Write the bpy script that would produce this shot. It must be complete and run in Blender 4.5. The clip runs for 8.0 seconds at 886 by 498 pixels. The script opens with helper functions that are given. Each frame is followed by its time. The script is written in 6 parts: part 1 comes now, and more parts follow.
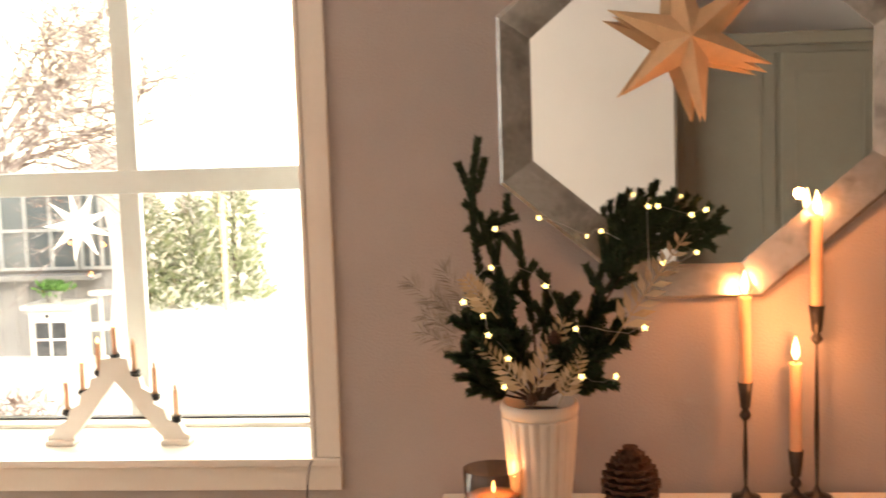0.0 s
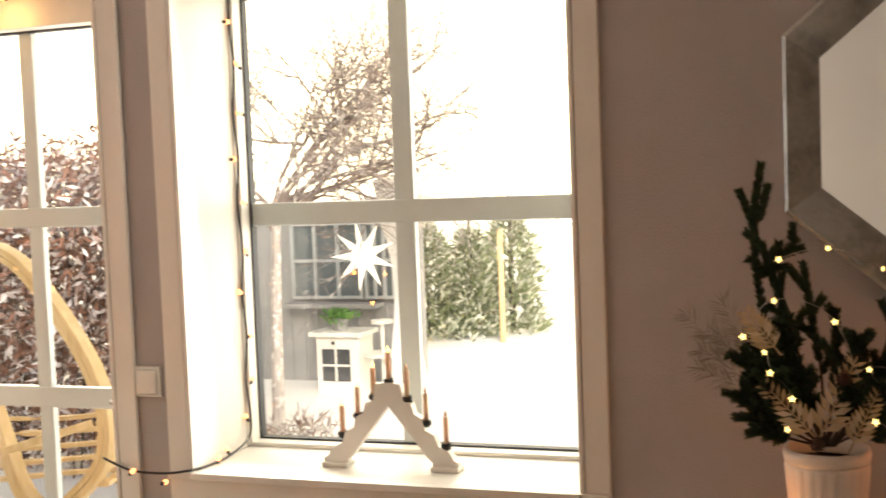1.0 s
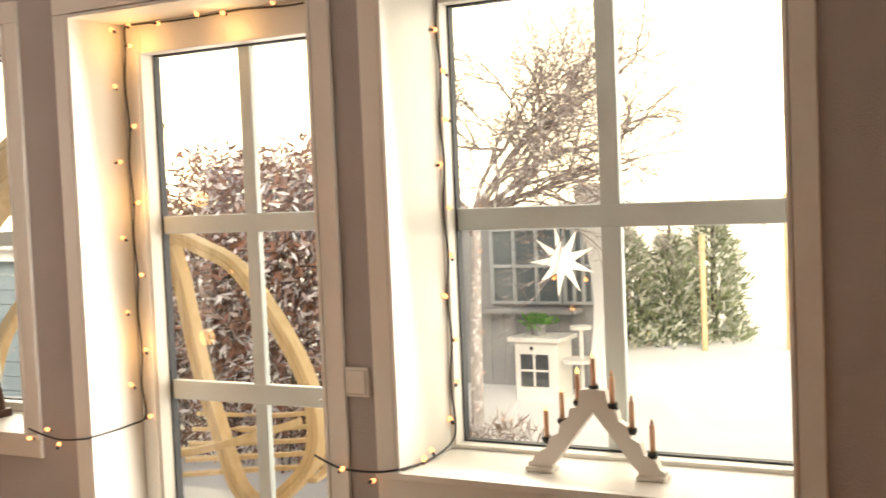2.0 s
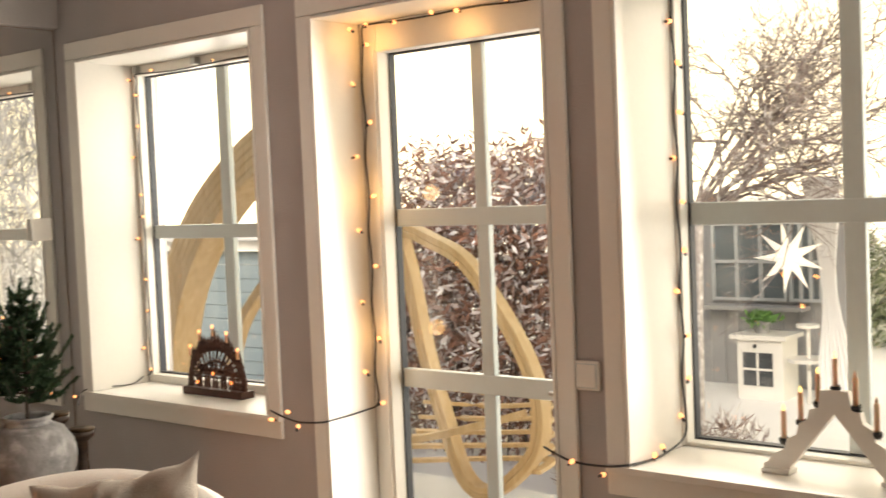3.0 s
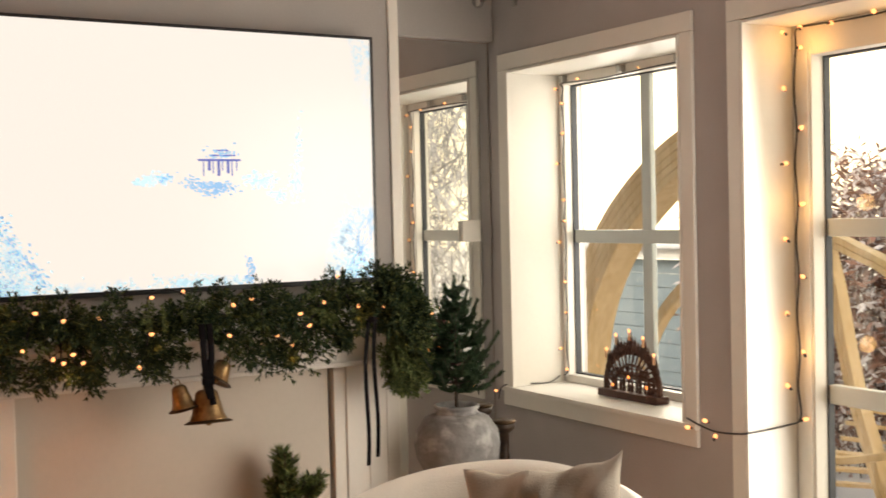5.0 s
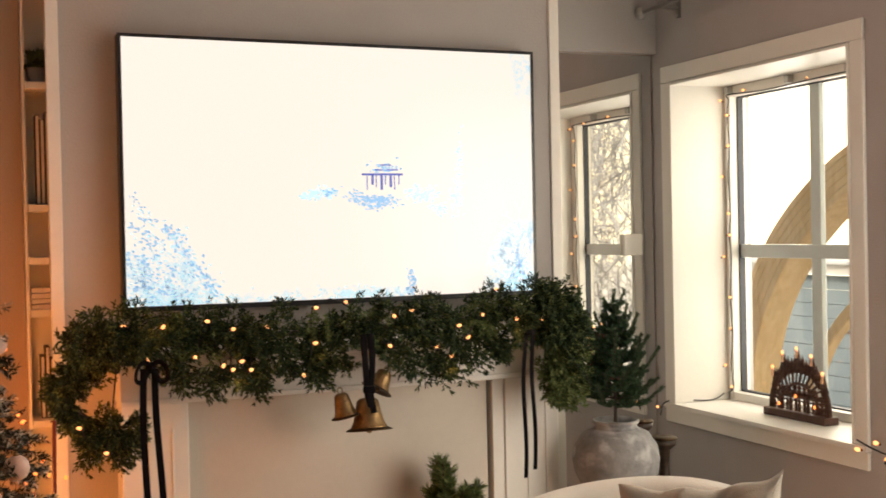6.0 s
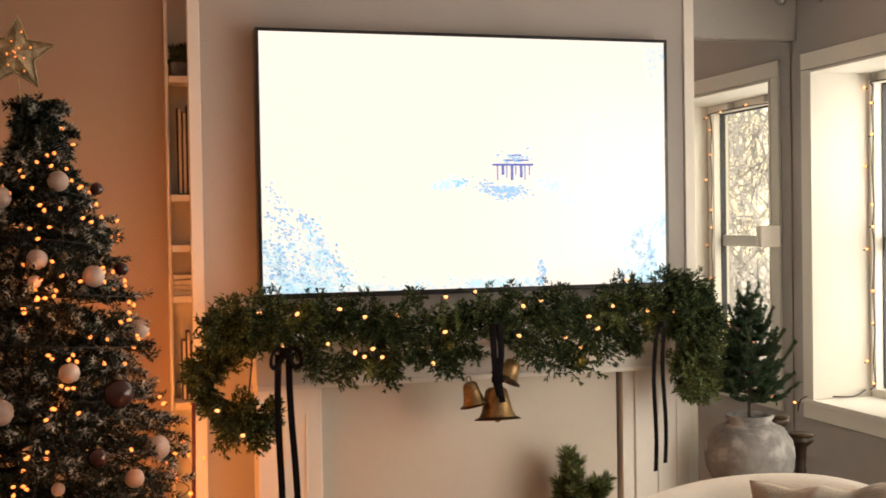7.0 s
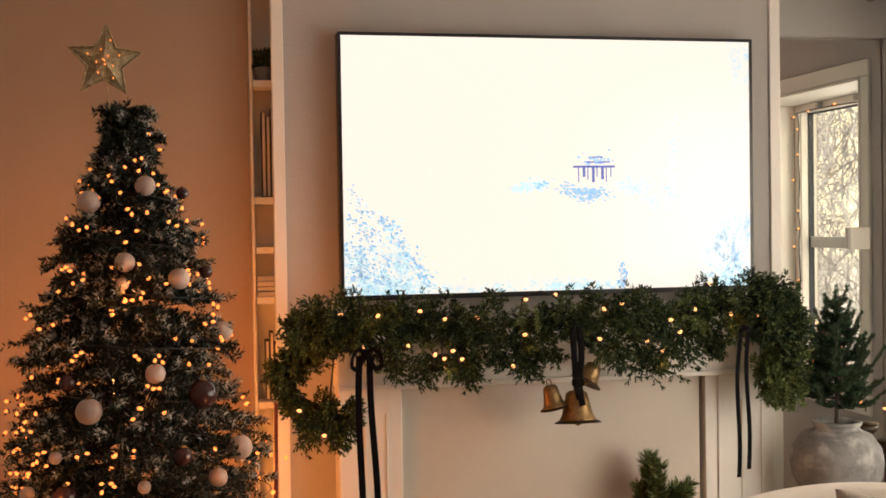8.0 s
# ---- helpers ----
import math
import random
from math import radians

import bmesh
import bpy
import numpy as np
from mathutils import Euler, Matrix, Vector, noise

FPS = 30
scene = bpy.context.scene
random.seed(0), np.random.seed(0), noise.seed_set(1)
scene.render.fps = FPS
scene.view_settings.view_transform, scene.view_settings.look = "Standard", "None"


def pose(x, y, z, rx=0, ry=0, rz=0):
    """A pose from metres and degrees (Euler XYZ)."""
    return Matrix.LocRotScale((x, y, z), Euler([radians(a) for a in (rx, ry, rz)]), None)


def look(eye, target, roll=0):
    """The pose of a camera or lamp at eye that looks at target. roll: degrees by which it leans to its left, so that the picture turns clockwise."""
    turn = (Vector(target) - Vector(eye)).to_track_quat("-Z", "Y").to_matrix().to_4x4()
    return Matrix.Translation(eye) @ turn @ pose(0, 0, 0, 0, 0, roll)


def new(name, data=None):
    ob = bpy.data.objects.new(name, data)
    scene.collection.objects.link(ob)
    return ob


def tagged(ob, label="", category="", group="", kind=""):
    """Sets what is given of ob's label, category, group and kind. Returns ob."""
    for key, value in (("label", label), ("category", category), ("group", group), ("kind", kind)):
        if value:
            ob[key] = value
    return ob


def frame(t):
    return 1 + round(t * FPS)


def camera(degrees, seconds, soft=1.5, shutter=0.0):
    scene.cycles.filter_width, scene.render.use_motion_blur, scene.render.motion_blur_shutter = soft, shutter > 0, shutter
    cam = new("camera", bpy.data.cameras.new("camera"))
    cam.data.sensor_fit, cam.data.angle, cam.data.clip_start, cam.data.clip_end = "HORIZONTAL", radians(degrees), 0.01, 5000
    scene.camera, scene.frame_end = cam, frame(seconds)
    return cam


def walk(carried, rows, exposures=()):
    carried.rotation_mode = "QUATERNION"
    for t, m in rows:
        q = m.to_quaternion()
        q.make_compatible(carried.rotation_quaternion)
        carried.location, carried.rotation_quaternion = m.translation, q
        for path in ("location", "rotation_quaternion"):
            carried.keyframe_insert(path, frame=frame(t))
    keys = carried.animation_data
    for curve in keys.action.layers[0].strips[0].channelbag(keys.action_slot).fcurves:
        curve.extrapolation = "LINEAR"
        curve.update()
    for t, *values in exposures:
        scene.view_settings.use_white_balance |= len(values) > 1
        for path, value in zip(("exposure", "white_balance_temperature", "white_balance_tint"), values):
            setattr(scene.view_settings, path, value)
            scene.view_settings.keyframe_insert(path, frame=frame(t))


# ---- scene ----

# ---------------------------------------------------------------- camera
cam = camera(42.0, 8.0, soft=1.6, shutter=0.3)
# seconds, eye, yaw (left from +y), pitch, roll
TURNS = [
    (0.0, 0.006, -0.030, 1.517, 5.43, -5.80, -1.86),
    (0.5, 0.016, -0.004, 1.511, 12.60, -4.66, -1.90),
    (1.0, 0.006, 0.034, 1.496, 19.12, -3.56, -2.15),
    (1.5, -0.006, 0.038, 1.493, 23.98, -3.06, -2.29),
    (3.0, -0.054, -0.018, 1.499, 39.36, -2.79, -2.42),
    (3.5, -0.078, -0.040, 1.493, 44.70, -2.68, -2.15),
    (4.0, -0.088, -0.052, 1.484, 49.95, -2.36, -1.90),
    (4.5, -0.094, -0.070, 1.484, 54.30, -2.13, -1.70),
    (5.0, -0.084, -0.090, 1.487, 59.05, -1.66, -1.34),
    (6.5, -0.030, -0.060, 1.482, 70.95, -0.82, -1.11),
    (7.0, -0.026, -0.056, 1.485, 74.13, -1.17, -0.92),
    (7.5, -0.024, -0.054, 1.490, 76.50, -0.99, -0.81),
    (8.0, -0.018, -0.046, 1.498, 78.28, -1.18, -0.88),
]


def aim(x, y, z, yaw, pitch):
    a, p = radians(yaw), radians(pitch)
    return (x - math.sin(a) * math.cos(p), y + math.cos(a) * math.cos(p), z + math.sin(p))


walk(cam, [(t, look((x, y, z), aim(x, y, z, yaw, pitch), roll)) for t, x, y, z, yaw, pitch, roll in TURNS],
     exposures=[(s, e, 6650 + 230 * max(0.0, min(1.0, (s - 4.0) / 3.0)), 13) for s, e in ((0.0, 1.30), (0.3, 1.06), (0.5, 0.84), (0.8, 0.60), (1.2, 0.38), (1.7, 0.22), (3.0, -0.06), (3.5, -0.19), (4.5, -0.10), (5.0, -0.12), (6.3, -0.05), (7.0, 0.02), (7.5, 0.09), (8.0, -0.02))])

# ---------------------------------------------------------------- world and large lights
world = bpy.data.worlds.new("sky")
scene.world = world
world.use_nodes = True
wn, wl = world.node_tree.nodes, world.node_tree.links
sky = wn.new("ShaderNodeTexSky")
sky.sky_type = "NISHITA"
sky.sun_disc = False
sky.sun_elevation, sky.sun_rotation = radians(25), radians(150)
sky.dust_density, sky.ozone_density = 4.0, 0.5
wl.new(sky.outputs[0], wn["Background"].inputs[0])
wn["Background"].inputs[1].default_value = 0.15

sun = new("sun", bpy.data.lights.new("sun", "SUN"))
sun.data.energy, sun.data.angle, sun.data.color = 3.0, radians(25), (1.0, 0.95, 0.86)
sun.matrix_basis = look((3, -6, 8), (-3, 6, 0))


def window_lamp(x, y, z, w, h, power, turn=0.0):
    lamp = new("window_daylight", bpy.data.lights.new("window_daylight", "AREA"))
    lamp.data.shape, lamp.data.size, lamp.data.size_y = "RECTANGLE", w, h
    lamp.data.energy, lamp.data.color = power, (1.0, 0.93, 0.82)
    lamp.matrix_basis = look((x, y, z), (x + turn, 0, z - 0.3))


for lx, lz, lw, lh, lp in ((-1.14, 1.45, 0.95, 1.3, 10), (-2.42, 1.15, 0.75, 1.8, 9.5), (-3.97, 1.42, 0.62, 1.3, 14)):
    window_lamp(lx, 3.33, lz, lw, lh, lp)
window_lamp(-1.14, 2.74, 1.45, 0.9, 1.3, 16, -0.7)
window_lamp(-2.42, 2.72, 1.15, 0.80, 1.8, 21, -1.3)


def warm_point(x, y, z, power, radius=0.02, color=(1.0, 0.38, 0.11)):
    lamp = new("warm_light", bpy.data.lights.new("warm_light", "POINT"))
    lamp.data.energy, lamp.data.color, lamp.data.shadow_soft_size = power, color, radius
    lamp.location = (x, y, z)


for cx, cz in ((0.458, 1.150), (0.625, 1.335), (0.574, 0.988)):
    warm_point(cx, 2.655, cz, 0.95, 0.014, (1.0, 0.33, 0.10))
for tx, ty, tz, tp in ((-3.6, -0.5, 0.9, 6.2), (-3.6, -0.02, 0.75, 5.8), (-3.5, -0.45, 1.3, 4.0), (-3.45, -0.02, 1.25, 4.1), (-2.7, -0.15, 0.75, 0.6), (-3.65, 0.10, 0.35, 2.4), (-3.7, 0.08, 0.8, 0.7), (-2.72, -0.42, 0.9, 0.35), (-2.74, 0.02, 0.95, 0.35), (-2.84, -0.22, 1.35, 0.25)):
    warm_point(tx, ty, tz, tp, 0.015, (1.0, 0.30, 0.06))
for gy, gz, gp in ((0.72, 1.02, 0.10), (1.0, 1.09, 0.05), (1.46, 1.02, 0.10), (1.72, 1.14, 0.06), (0.47, 1.19, 0.05)):
    warm_point(-3.665, gy, gz, gp, 0.012, (1.0, 0.45, 0.14))
for lx, ly, lz in ((-2.79, 2.94, 2.03), (-2.79, 2.94, 1.5), (-2.79, 2.94, 1.0), (-2.4, 2.94, 2.03)):
    warm_point(lx, ly, lz, 0.42, 0.03, (1.0, 0.52, 0.16))


# ---------------------------------------------------------------- materials
def material(name, color, rough=0.6, vary=0.12, scale=6.0, bump=0.15, fine=90.0, metal=0.0, second=None, island=0.0, per_object=0.0, coat=0.0, sub=0.0, amount=1.0):
    m = bpy.data.materials.new(name)
    m.use_nodes = True
    n, l = m.node_tree.nodes, m.node_tree.links
    b = n["Principled BSDF"]
    b.inputs["Roughness"].default_value, b.inputs["Metallic"].default_value = rough, metal
    b.inputs["Coat Weight"].default_value = coat
    if sub:
        b.inputs["Subsurface Weight"].default_value = sub
        b.inputs["Subsurface Radius"].default_value = (0.02, 0.012, 0.008)
    co = n.new("ShaderNodeTexCoord")
    big, small = n.new("ShaderNodeTexNoise"), n.new("ShaderNodeTexNoise")
    big.inputs["Scale"].default_value, big.inputs["Detail"].default_value = scale, 5
    small.inputs["Scale"].default_value, small.inputs["Detail"].default_value = fine, 3
    for t in (big, small):
        l.new(co.outputs["Object"], t.inputs["Vector"])
    mix = n.new("ShaderNodeMix")
    mix.data_type = "RGBA"
    dark = tuple(c * (1 - vary) for c in color)
    mix.inputs[6].default_value = (*dark, 1)
    mix.inputs[7].default_value = (*[min(1, c * (1 + vary)) for c in color], 1)
    add = n.new("ShaderNodeMath")
    add.operation = "MULTIPLY_ADD"
    l.new(small.outputs["Fac"], add.inputs[0])
    add.inputs[1].default_value = 0.4
    l.new(big.outputs["Fac"], add.inputs[2])
    ramp = n.new("ShaderNodeMapRange")
    l.new(add.outputs[0], ramp.inputs[0])
    ramp.inputs[1].default_value, ramp.inputs[2].default_value = 0.5, 0.95
    l.new(ramp.outputs[0], mix.inputs[0])
    out = mix.outputs[2]
    if second:
        mix2 = n.new("ShaderNodeMix")
        mix2.data_type = "RGBA"
        mix2.inputs[7].default_value = (*second, 1)
        l.new(out, mix2.inputs[6])
        if island:
            geo = n.new("ShaderNodeNewGeometry")
            r2 = n.new("ShaderNodeMapRange")
            l.new(geo.outputs["Random Per Island"], r2.inputs[0])
            r2.inputs[1].default_value, r2.inputs[2].default_value = 1 - island, 1.0
            r2.inputs[4].default_value = amount
            l.new(r2.outputs[0], mix2.inputs[0])
        else:
            third = n.new("ShaderNodeTexNoise")
            third.inputs["Scale"].default_value, third.inputs["Detail"].default_value = scale * 2.3, 8
            l.new(co.outputs["Object"], third.inputs["Vector"])
            r2 = n.new("ShaderNodeMapRange")
            l.new(third.outputs["Fac"], r2.inputs[0])
            r2.inputs[1].default_value, r2.inputs[2].default_value = 0.52, 0.68
            r2.inputs[4].default_value = amount
            l.new(r2.outputs[0], mix2.inputs[0])
        out = mix2.outputs[2]
    if per_object:
        info = n.new("ShaderNodeObjectInfo")
        hsv = n.new("ShaderNodeHueSaturation")
        r3 = n.new("ShaderNodeMapRange")
        l.new(info.outputs["Random"], r3.inputs[0])
        r3.inputs[3].default_value, r3.inputs[4].default_value = 1 - per_object, 1 + per_object
        l.new(r3.outputs[0], hsv.inputs["Value"])
        l.new(out, hsv.inputs["Color"])
        out = hsv.outputs[0]
    l.new(out, b.inputs["Base Color"])
    if bump:
        bp = n.new("ShaderNodeBump")
        bp.inputs["Strength"].default_value, bp.inputs["Distance"].default_value = bump, 0.004
        l.new(small.outputs["Fac"], bp.inputs["Height"])
        l.new(bp.outputs[0], b.inputs["Normal"])
    return m


def wood(name, color, dark, rough=0.5, stretch=(1, 1, 12), scale=9.0):
    m = bpy.data.materials.new(name)
    m.use_nodes = True
    n, l = m.node_tree.nodes, m.node_tree.links
    b = n["Principled BSDF"]
    b.inputs["Roughness"].default_value = rough
    co, mp, no = n.new("ShaderNodeTexCoord"), n.new("ShaderNodeMapping"), n.new("ShaderNodeTexNoise")
    mp.inputs["Scale"].default_value = stretch
    no.inputs["Scale"].default_value, no.inputs["Detail"].default_value, no.inputs["Distortion"].default_value = scale, 6, 0.8
    l.new(co.outputs["Object"], mp.inputs[0])
    l.new(mp.outputs[0], no.inputs["Vector"])
    r = n.new("ShaderNodeValToRGB")
    r.color_ramp.elements[0].position, r.color_ramp.elements[1].position = 0.35, 0.68
    r.color_ramp.elements[0].color, r.color_ramp.elements[1].color = (*dark, 1), (*color, 1)
    l.new(no.outputs["Fac"], r.inputs[0])
    l.new(r.outputs[0], b.inputs["Base Color"])
    bp = n.new("ShaderNodeBump")
    bp.inputs["Strength"].default_value, bp.inputs["Distance"].default_value = 0.15, 0.003
    l.new(no.outputs["Fac"], bp.inputs["Height"])
    l.new(bp.outputs[0], b.inputs["Normal"])
    return m


def glow(name, color, strength):
    m = bpy.data.materials.new(name)
    m.use_nodes = True
    b = m.node_tree.nodes["Principled BSDF"]
    b.inputs["Base Color"].default_value = (*color, 1)
    b.inputs["Emission Color"].default_value = (*color, 1)
    b.inputs["Emission Strength"].default_value = strength
    return m


def clear_glass(name, tint=(1, 1, 1), gloss=0.06):
    m = bpy.data.materials.new(name)
    m.use_nodes = True
    n, l = m.node_tree.nodes, m.node_tree.links
    n.remove(n["Principled BSDF"])
    tr, gl, mx = n.new("ShaderNodeBsdfTransparent"), n.new("ShaderNodeBsdfGlossy"), n.new("ShaderNodeMixShader")
    tr.inputs[0].default_value = (*tint, 1)
    gl.inputs["Roughness"].default_value = 0.01
    mx.inputs[0].default_value = gloss
    l.new(tr.outputs[0], mx.inputs[1])
    l.new(gl.outputs[0], mx.inputs[2])
    l.new(mx.outputs[0], n["Material Output"].inputs[0])
    return m


GREY_WALL = material("grey_wallpaper", (0.44, 0.41, 0.402), 0.85, 0.06, 3.0, 0.5, 160)
WEST_WALL = material("greige_wall", (0.335, 0.245, 0.18), 0.85, 0.05, 3.0, 0.3, 140)
CHIMNEY = material("chimney_paint", (0.42, 0.40, 0.385), 0.8, 0.05, 2.5, 0.25, 120)
WHITE = material("white_paint", (0.78, 0.755, 0.70), 0.42, 0.03, 4.0, 0.06, 60)
CREAM = material("cream_board", (0.62, 0.57, 0.50), 0.55, 0.04, 2.0, 0.08, 50)
PLASTER = material("ceiling_plaster", (0.78, 0.76, 0.73), 0.9, 0.03, 2.0, 0.2, 120)
FLOOR = wood("floor_oak", (0.36, 0.26, 0.17), (0.22, 0.15, 0.09), 0.45, (1, 10, 1))
BLACK = material("black_iron", (0.015, 0.014, 0.013), 0.45, 0.2, 20, 0.1, 120)
BLACKPLASTIC = material("black_plastic", (0.012, 0.012, 0.014), 0.35, 0.1, 10, 0.03, 120)
GASKET = material("dark_gasket", (0.03, 0.035, 0.045), 0.6, 0.1, 20, 0.03, 120)
# white window paint darkened and blued: the muntins' backlit shade is in the colour
MUNTIN = material("shaded_white_paint", (0.58, 0.635, 0.64), 0.45, 0.04, 6, 0.04, 60)
SILVERWOOD = material("silvered_frame", (0.46, 0.45, 0.43), 0.26, 0.22, 5, 0.15, 70, metal=0.85, second=(0.20, 0.195, 0.185), amount=0.75)
STEEL = material("brushed_steel", (0.45, 0.44, 0.42), 0.35, 0.1, 20, 0.05, 90, metal=1.0)
BRASS = material("aged_brass", (0.27, 0.175, 0.085), 0.42, 0.3, 22, 0.25, 80, metal=1.0, second=(0.16, 0.09, 0.04), amount=0.7)
VELVET = material("black_velvet", (0.005, 0.004, 0.005), 0.9, 0.3, 30, 0.3, 200)
CONCRETE = material("whitewashed_clay", (0.22, 0.22, 0.22), 0.92, 0.35, 6, 0.9, 40, second=(0.46, 0.455, 0.45), amount=0.8)
DARKWOOD = wood("dark_wood", (0.06, 0.035, 0.02), (0.02, 0.012, 0.008), 0.45)
FRETWOOD = material("stained_fretwork", (0.075, 0.028, 0.017), 0.55, 0.3, 20, 0.2, 120)
LINEN = material("linen", (0.38, 0.34, 0.29), 0.95, 0.06, 8, 0.9, 260)
BOUCLE = material("white_boucle", (0.74, 0.71, 0.65), 0.95, 0.05, 12, 0.4, 220)
CERAMIC = material("white_ceramic", (0.74, 0.67, 0.60), 0.4, 0.04, 10, 0.05, 60, coat=0.2)
WAX = material("candle_wax", (0.82, 0.52, 0.33), 0.5, 0.05, 20, 0.05, 60, sub=0.4)
PAPER = material("star_paper", (0.72, 0.50, 0.30), 0.8, 0.08, 20, 0.2, 150)
CONE = material("pine_cone", (0.075, 0.04, 0.025), 0.75, 0.4, 30, 0.4, 120)
FIR = material("fir_needles", (0.035, 0.06, 0.035), 0.7, 0.35, 8, 0, 60, second=(0.07, 0.10, 0.05), island=0.5)
CEDAR = material("cedar_sprigs", (0.026, 0.048, 0.024), 0.7, 0.35, 8, 0, 60, second=(0.18, 0.21, 0.075), island=0.30)
YOUNGCEDAR = material("young_cedar_sprigs", (0.085, 0.12, 0.045), 0.7, 0.35, 8, 0, 60, second=(0.26, 0.30, 0.12), island=0.4)
FLOCKED = material("flocked_needles", (0.026, 0.036, 0.028), 0.8, 0.35, 8, 0, 60, second=(0.30, 0.31, 0.30), island=0.18)
FROST = material("frosted_tips", (0.34, 0.33, 0.29), 0.9, 0.35, 8, 0, 60, second=(0.62, 0.63, 0.61), island=0.5)
DARKBRASS = material("tarnished_brass", (0.07, 0.045, 0.025), 0.5, 0.3, 22, 0.25, 80, metal=1.0)
BARK = material("bark", (0.06, 0.045, 0.035), 0.9, 0.35, 12, 0.7, 60)
GOLDLEAF = material("gold_leaf_sprig", (0.48, 0.36, 0.22), 0.5, 0.2, 20, 0.2, 120, second=(0.6, 0.5, 0.36), island=0.4)
PALESPRIG = material("pale_frosted_sprig", (0.34, 0.31, 0.26), 0.85, 0.2, 20, 0, 120)
PINE = wood("pale_pine", (0.74, 0.56, 0.33), (0.62, 0.43, 0.22), 0.5, (3, 3, 0.8), 7)
SNOW = material("snow", (0.88, 0.87, 0.85), 0.7, 0.04, 1.5, 0.5, 12)
HEDGE = material("beech_leaves", (0.24, 0.12, 0.08), 0.8, 0.4, 3, 0, 60, second=(0.84, 0.80, 0.80), island=0.48)
# pale blades are snow; window glare is also washed into the green
SHRUB = material("hazed_conifer_shrub", (0.21, 0.25, 0.13), 0.8, 0.3, 3, 0, 60, second=(0.74, 0.75, 0.66), island=0.62)
SNOWTWIG = material("snowy_branch", (0.25, 0.20, 0.18), 0.9, 0.3, 9, 0.4, 40, second=(0.86, 0.84, 0.82), amount=0.95)
# snow crust over bark that is lightened to stand for window haze
SNOWBARK = material("hazed_snowy_bark", (0.42, 0.38, 0.36), 0.9, 0.3, 9, 0.4, 40, second=(0.86, 0.84, 0.82), amount=0.95)
SIDING = material("blue_grey_siding", (0.22, 0.27, 0.29), 0.7, 0.1, 3, 0.15, 60)
# grey boards with the washing-out glare mixed into a paler colour
GREYSHED = material("hazed_grey_board", (0.34, 0.34, 0.34), 0.8, 0.12, 3, 0.2, 60)
FARPANE = material("far_pane", (0.17, 0.205, 0.22), 0.15, 0.2, 3, 0, 60)
GLITTER = material("gold_glitter", (0.42, 0.33, 0.20), 0.4, 0.4, 60, 0.8, 220, metal=0.6)
BAUBLE = material("blush_bauble", (0.50, 0.36, 0.31), 0.35, 0.2, 14, 0.2, 70, second=(0.70, 0.60, 0.54), per_object=0.25)
DARKBAUBLE = material("plum_bauble", (0.05, 0.02, 0.02), 0.15, 0.2, 14, 0.05, 70)
ICICLE = clear_glass("icicle_glass", (0.9, 0.88, 0.84))
PANE = clear_glass("window_glass", (0.97, 0.985, 0.98), 0.035)
TUMBLER = clear_glass("smoked_glass", (0.62, 0.55, 0.50))
for dull in (VELVET, CEDAR, YOUNGCEDAR, FLOCKED, FIR):
    dull.node_tree.nodes["Principled BSDF"].inputs["Specular IOR Level"].default_value = 0.12
MIRROR = bpy.data.materials.new("mirror_silver")
MIRROR.use_nodes = True
_b = MIRROR.node_tree.nodes["Principled BSDF"]
_b.inputs["Metallic"].default_value, _b.inputs["Roughness"].default_value, _b.inputs["Base Color"].default_value = 1.0, 0.015, (0.86, 0.87, 0.86, 1)
BULB = glow("warm_bulb", (1.0, 0.29, 0.065), 2.1)
WHITEBULB = glow("bright_warm_bulb", (1.0, 0.43, 0.155), 2.2)
STARBULB = glow("warm_star_bulb", (1.0, 0.72, 0.22), 2.2)
FLAME = glow("flame", (1.0, 0.66, 0.26), 4.5)
SKYGLOW = glow("overcast_sky", (1.0, 0.91, 0.68), 1.36)
GREENCAB = material("sage_cabinet_paint", (0.34, 0.33, 0.27), 0.5, 0.05, 4, 0.06, 60)


# ---------------------------------------------------------------- builders
def mesh_object(name, bm, mat, parent=None, label="", smooth=False):
    me = bpy.data.meshes.new(name)
    bm.to_mesh(me)
    bm.free()
    me.materials.append(mat)
    if smooth:
        for p in me.polygons:
            p.use_smooth = True
    ob = new(name, me)
    if parent:
        ob.parent = parent
    if label:
        ob["label"] = label
    return ob


def part(name, bm, mat, parent, label="", smooth=False):
    return mesh_object(name, bm, mat, parent, label, smooth)


def thing(name, label, category, group="", kind=""):
    return tagged(new(name), label, category, group, kind)


def box(bm, x0, x1, y0, y1, z0, z1, bevel=0.0):
    r = bmesh.ops.create_cube(bm, size=1.0)
    vs = r["verts"]
    for v in vs:
        v.co = Vector((x0 + (v.co.x + 0.5) * (x1 - x0), y0 + (v.co.y + 0.5) * (y1 - y0), z0 + (v.co.z + 0.5) * (z1 - z0)))
    if bevel:
        es = list({e for v in vs for e in v.link_edges})
        bmesh.ops.bevel(bm, geom=es, offset=bevel, segments=2, affect="EDGES", profile=0.5)
    return bm


def boxes(*rows, bevel=0.0):
    bm = bmesh.new()
    for r in rows:
        box(bm, *r, bevel=bevel)
    return bm


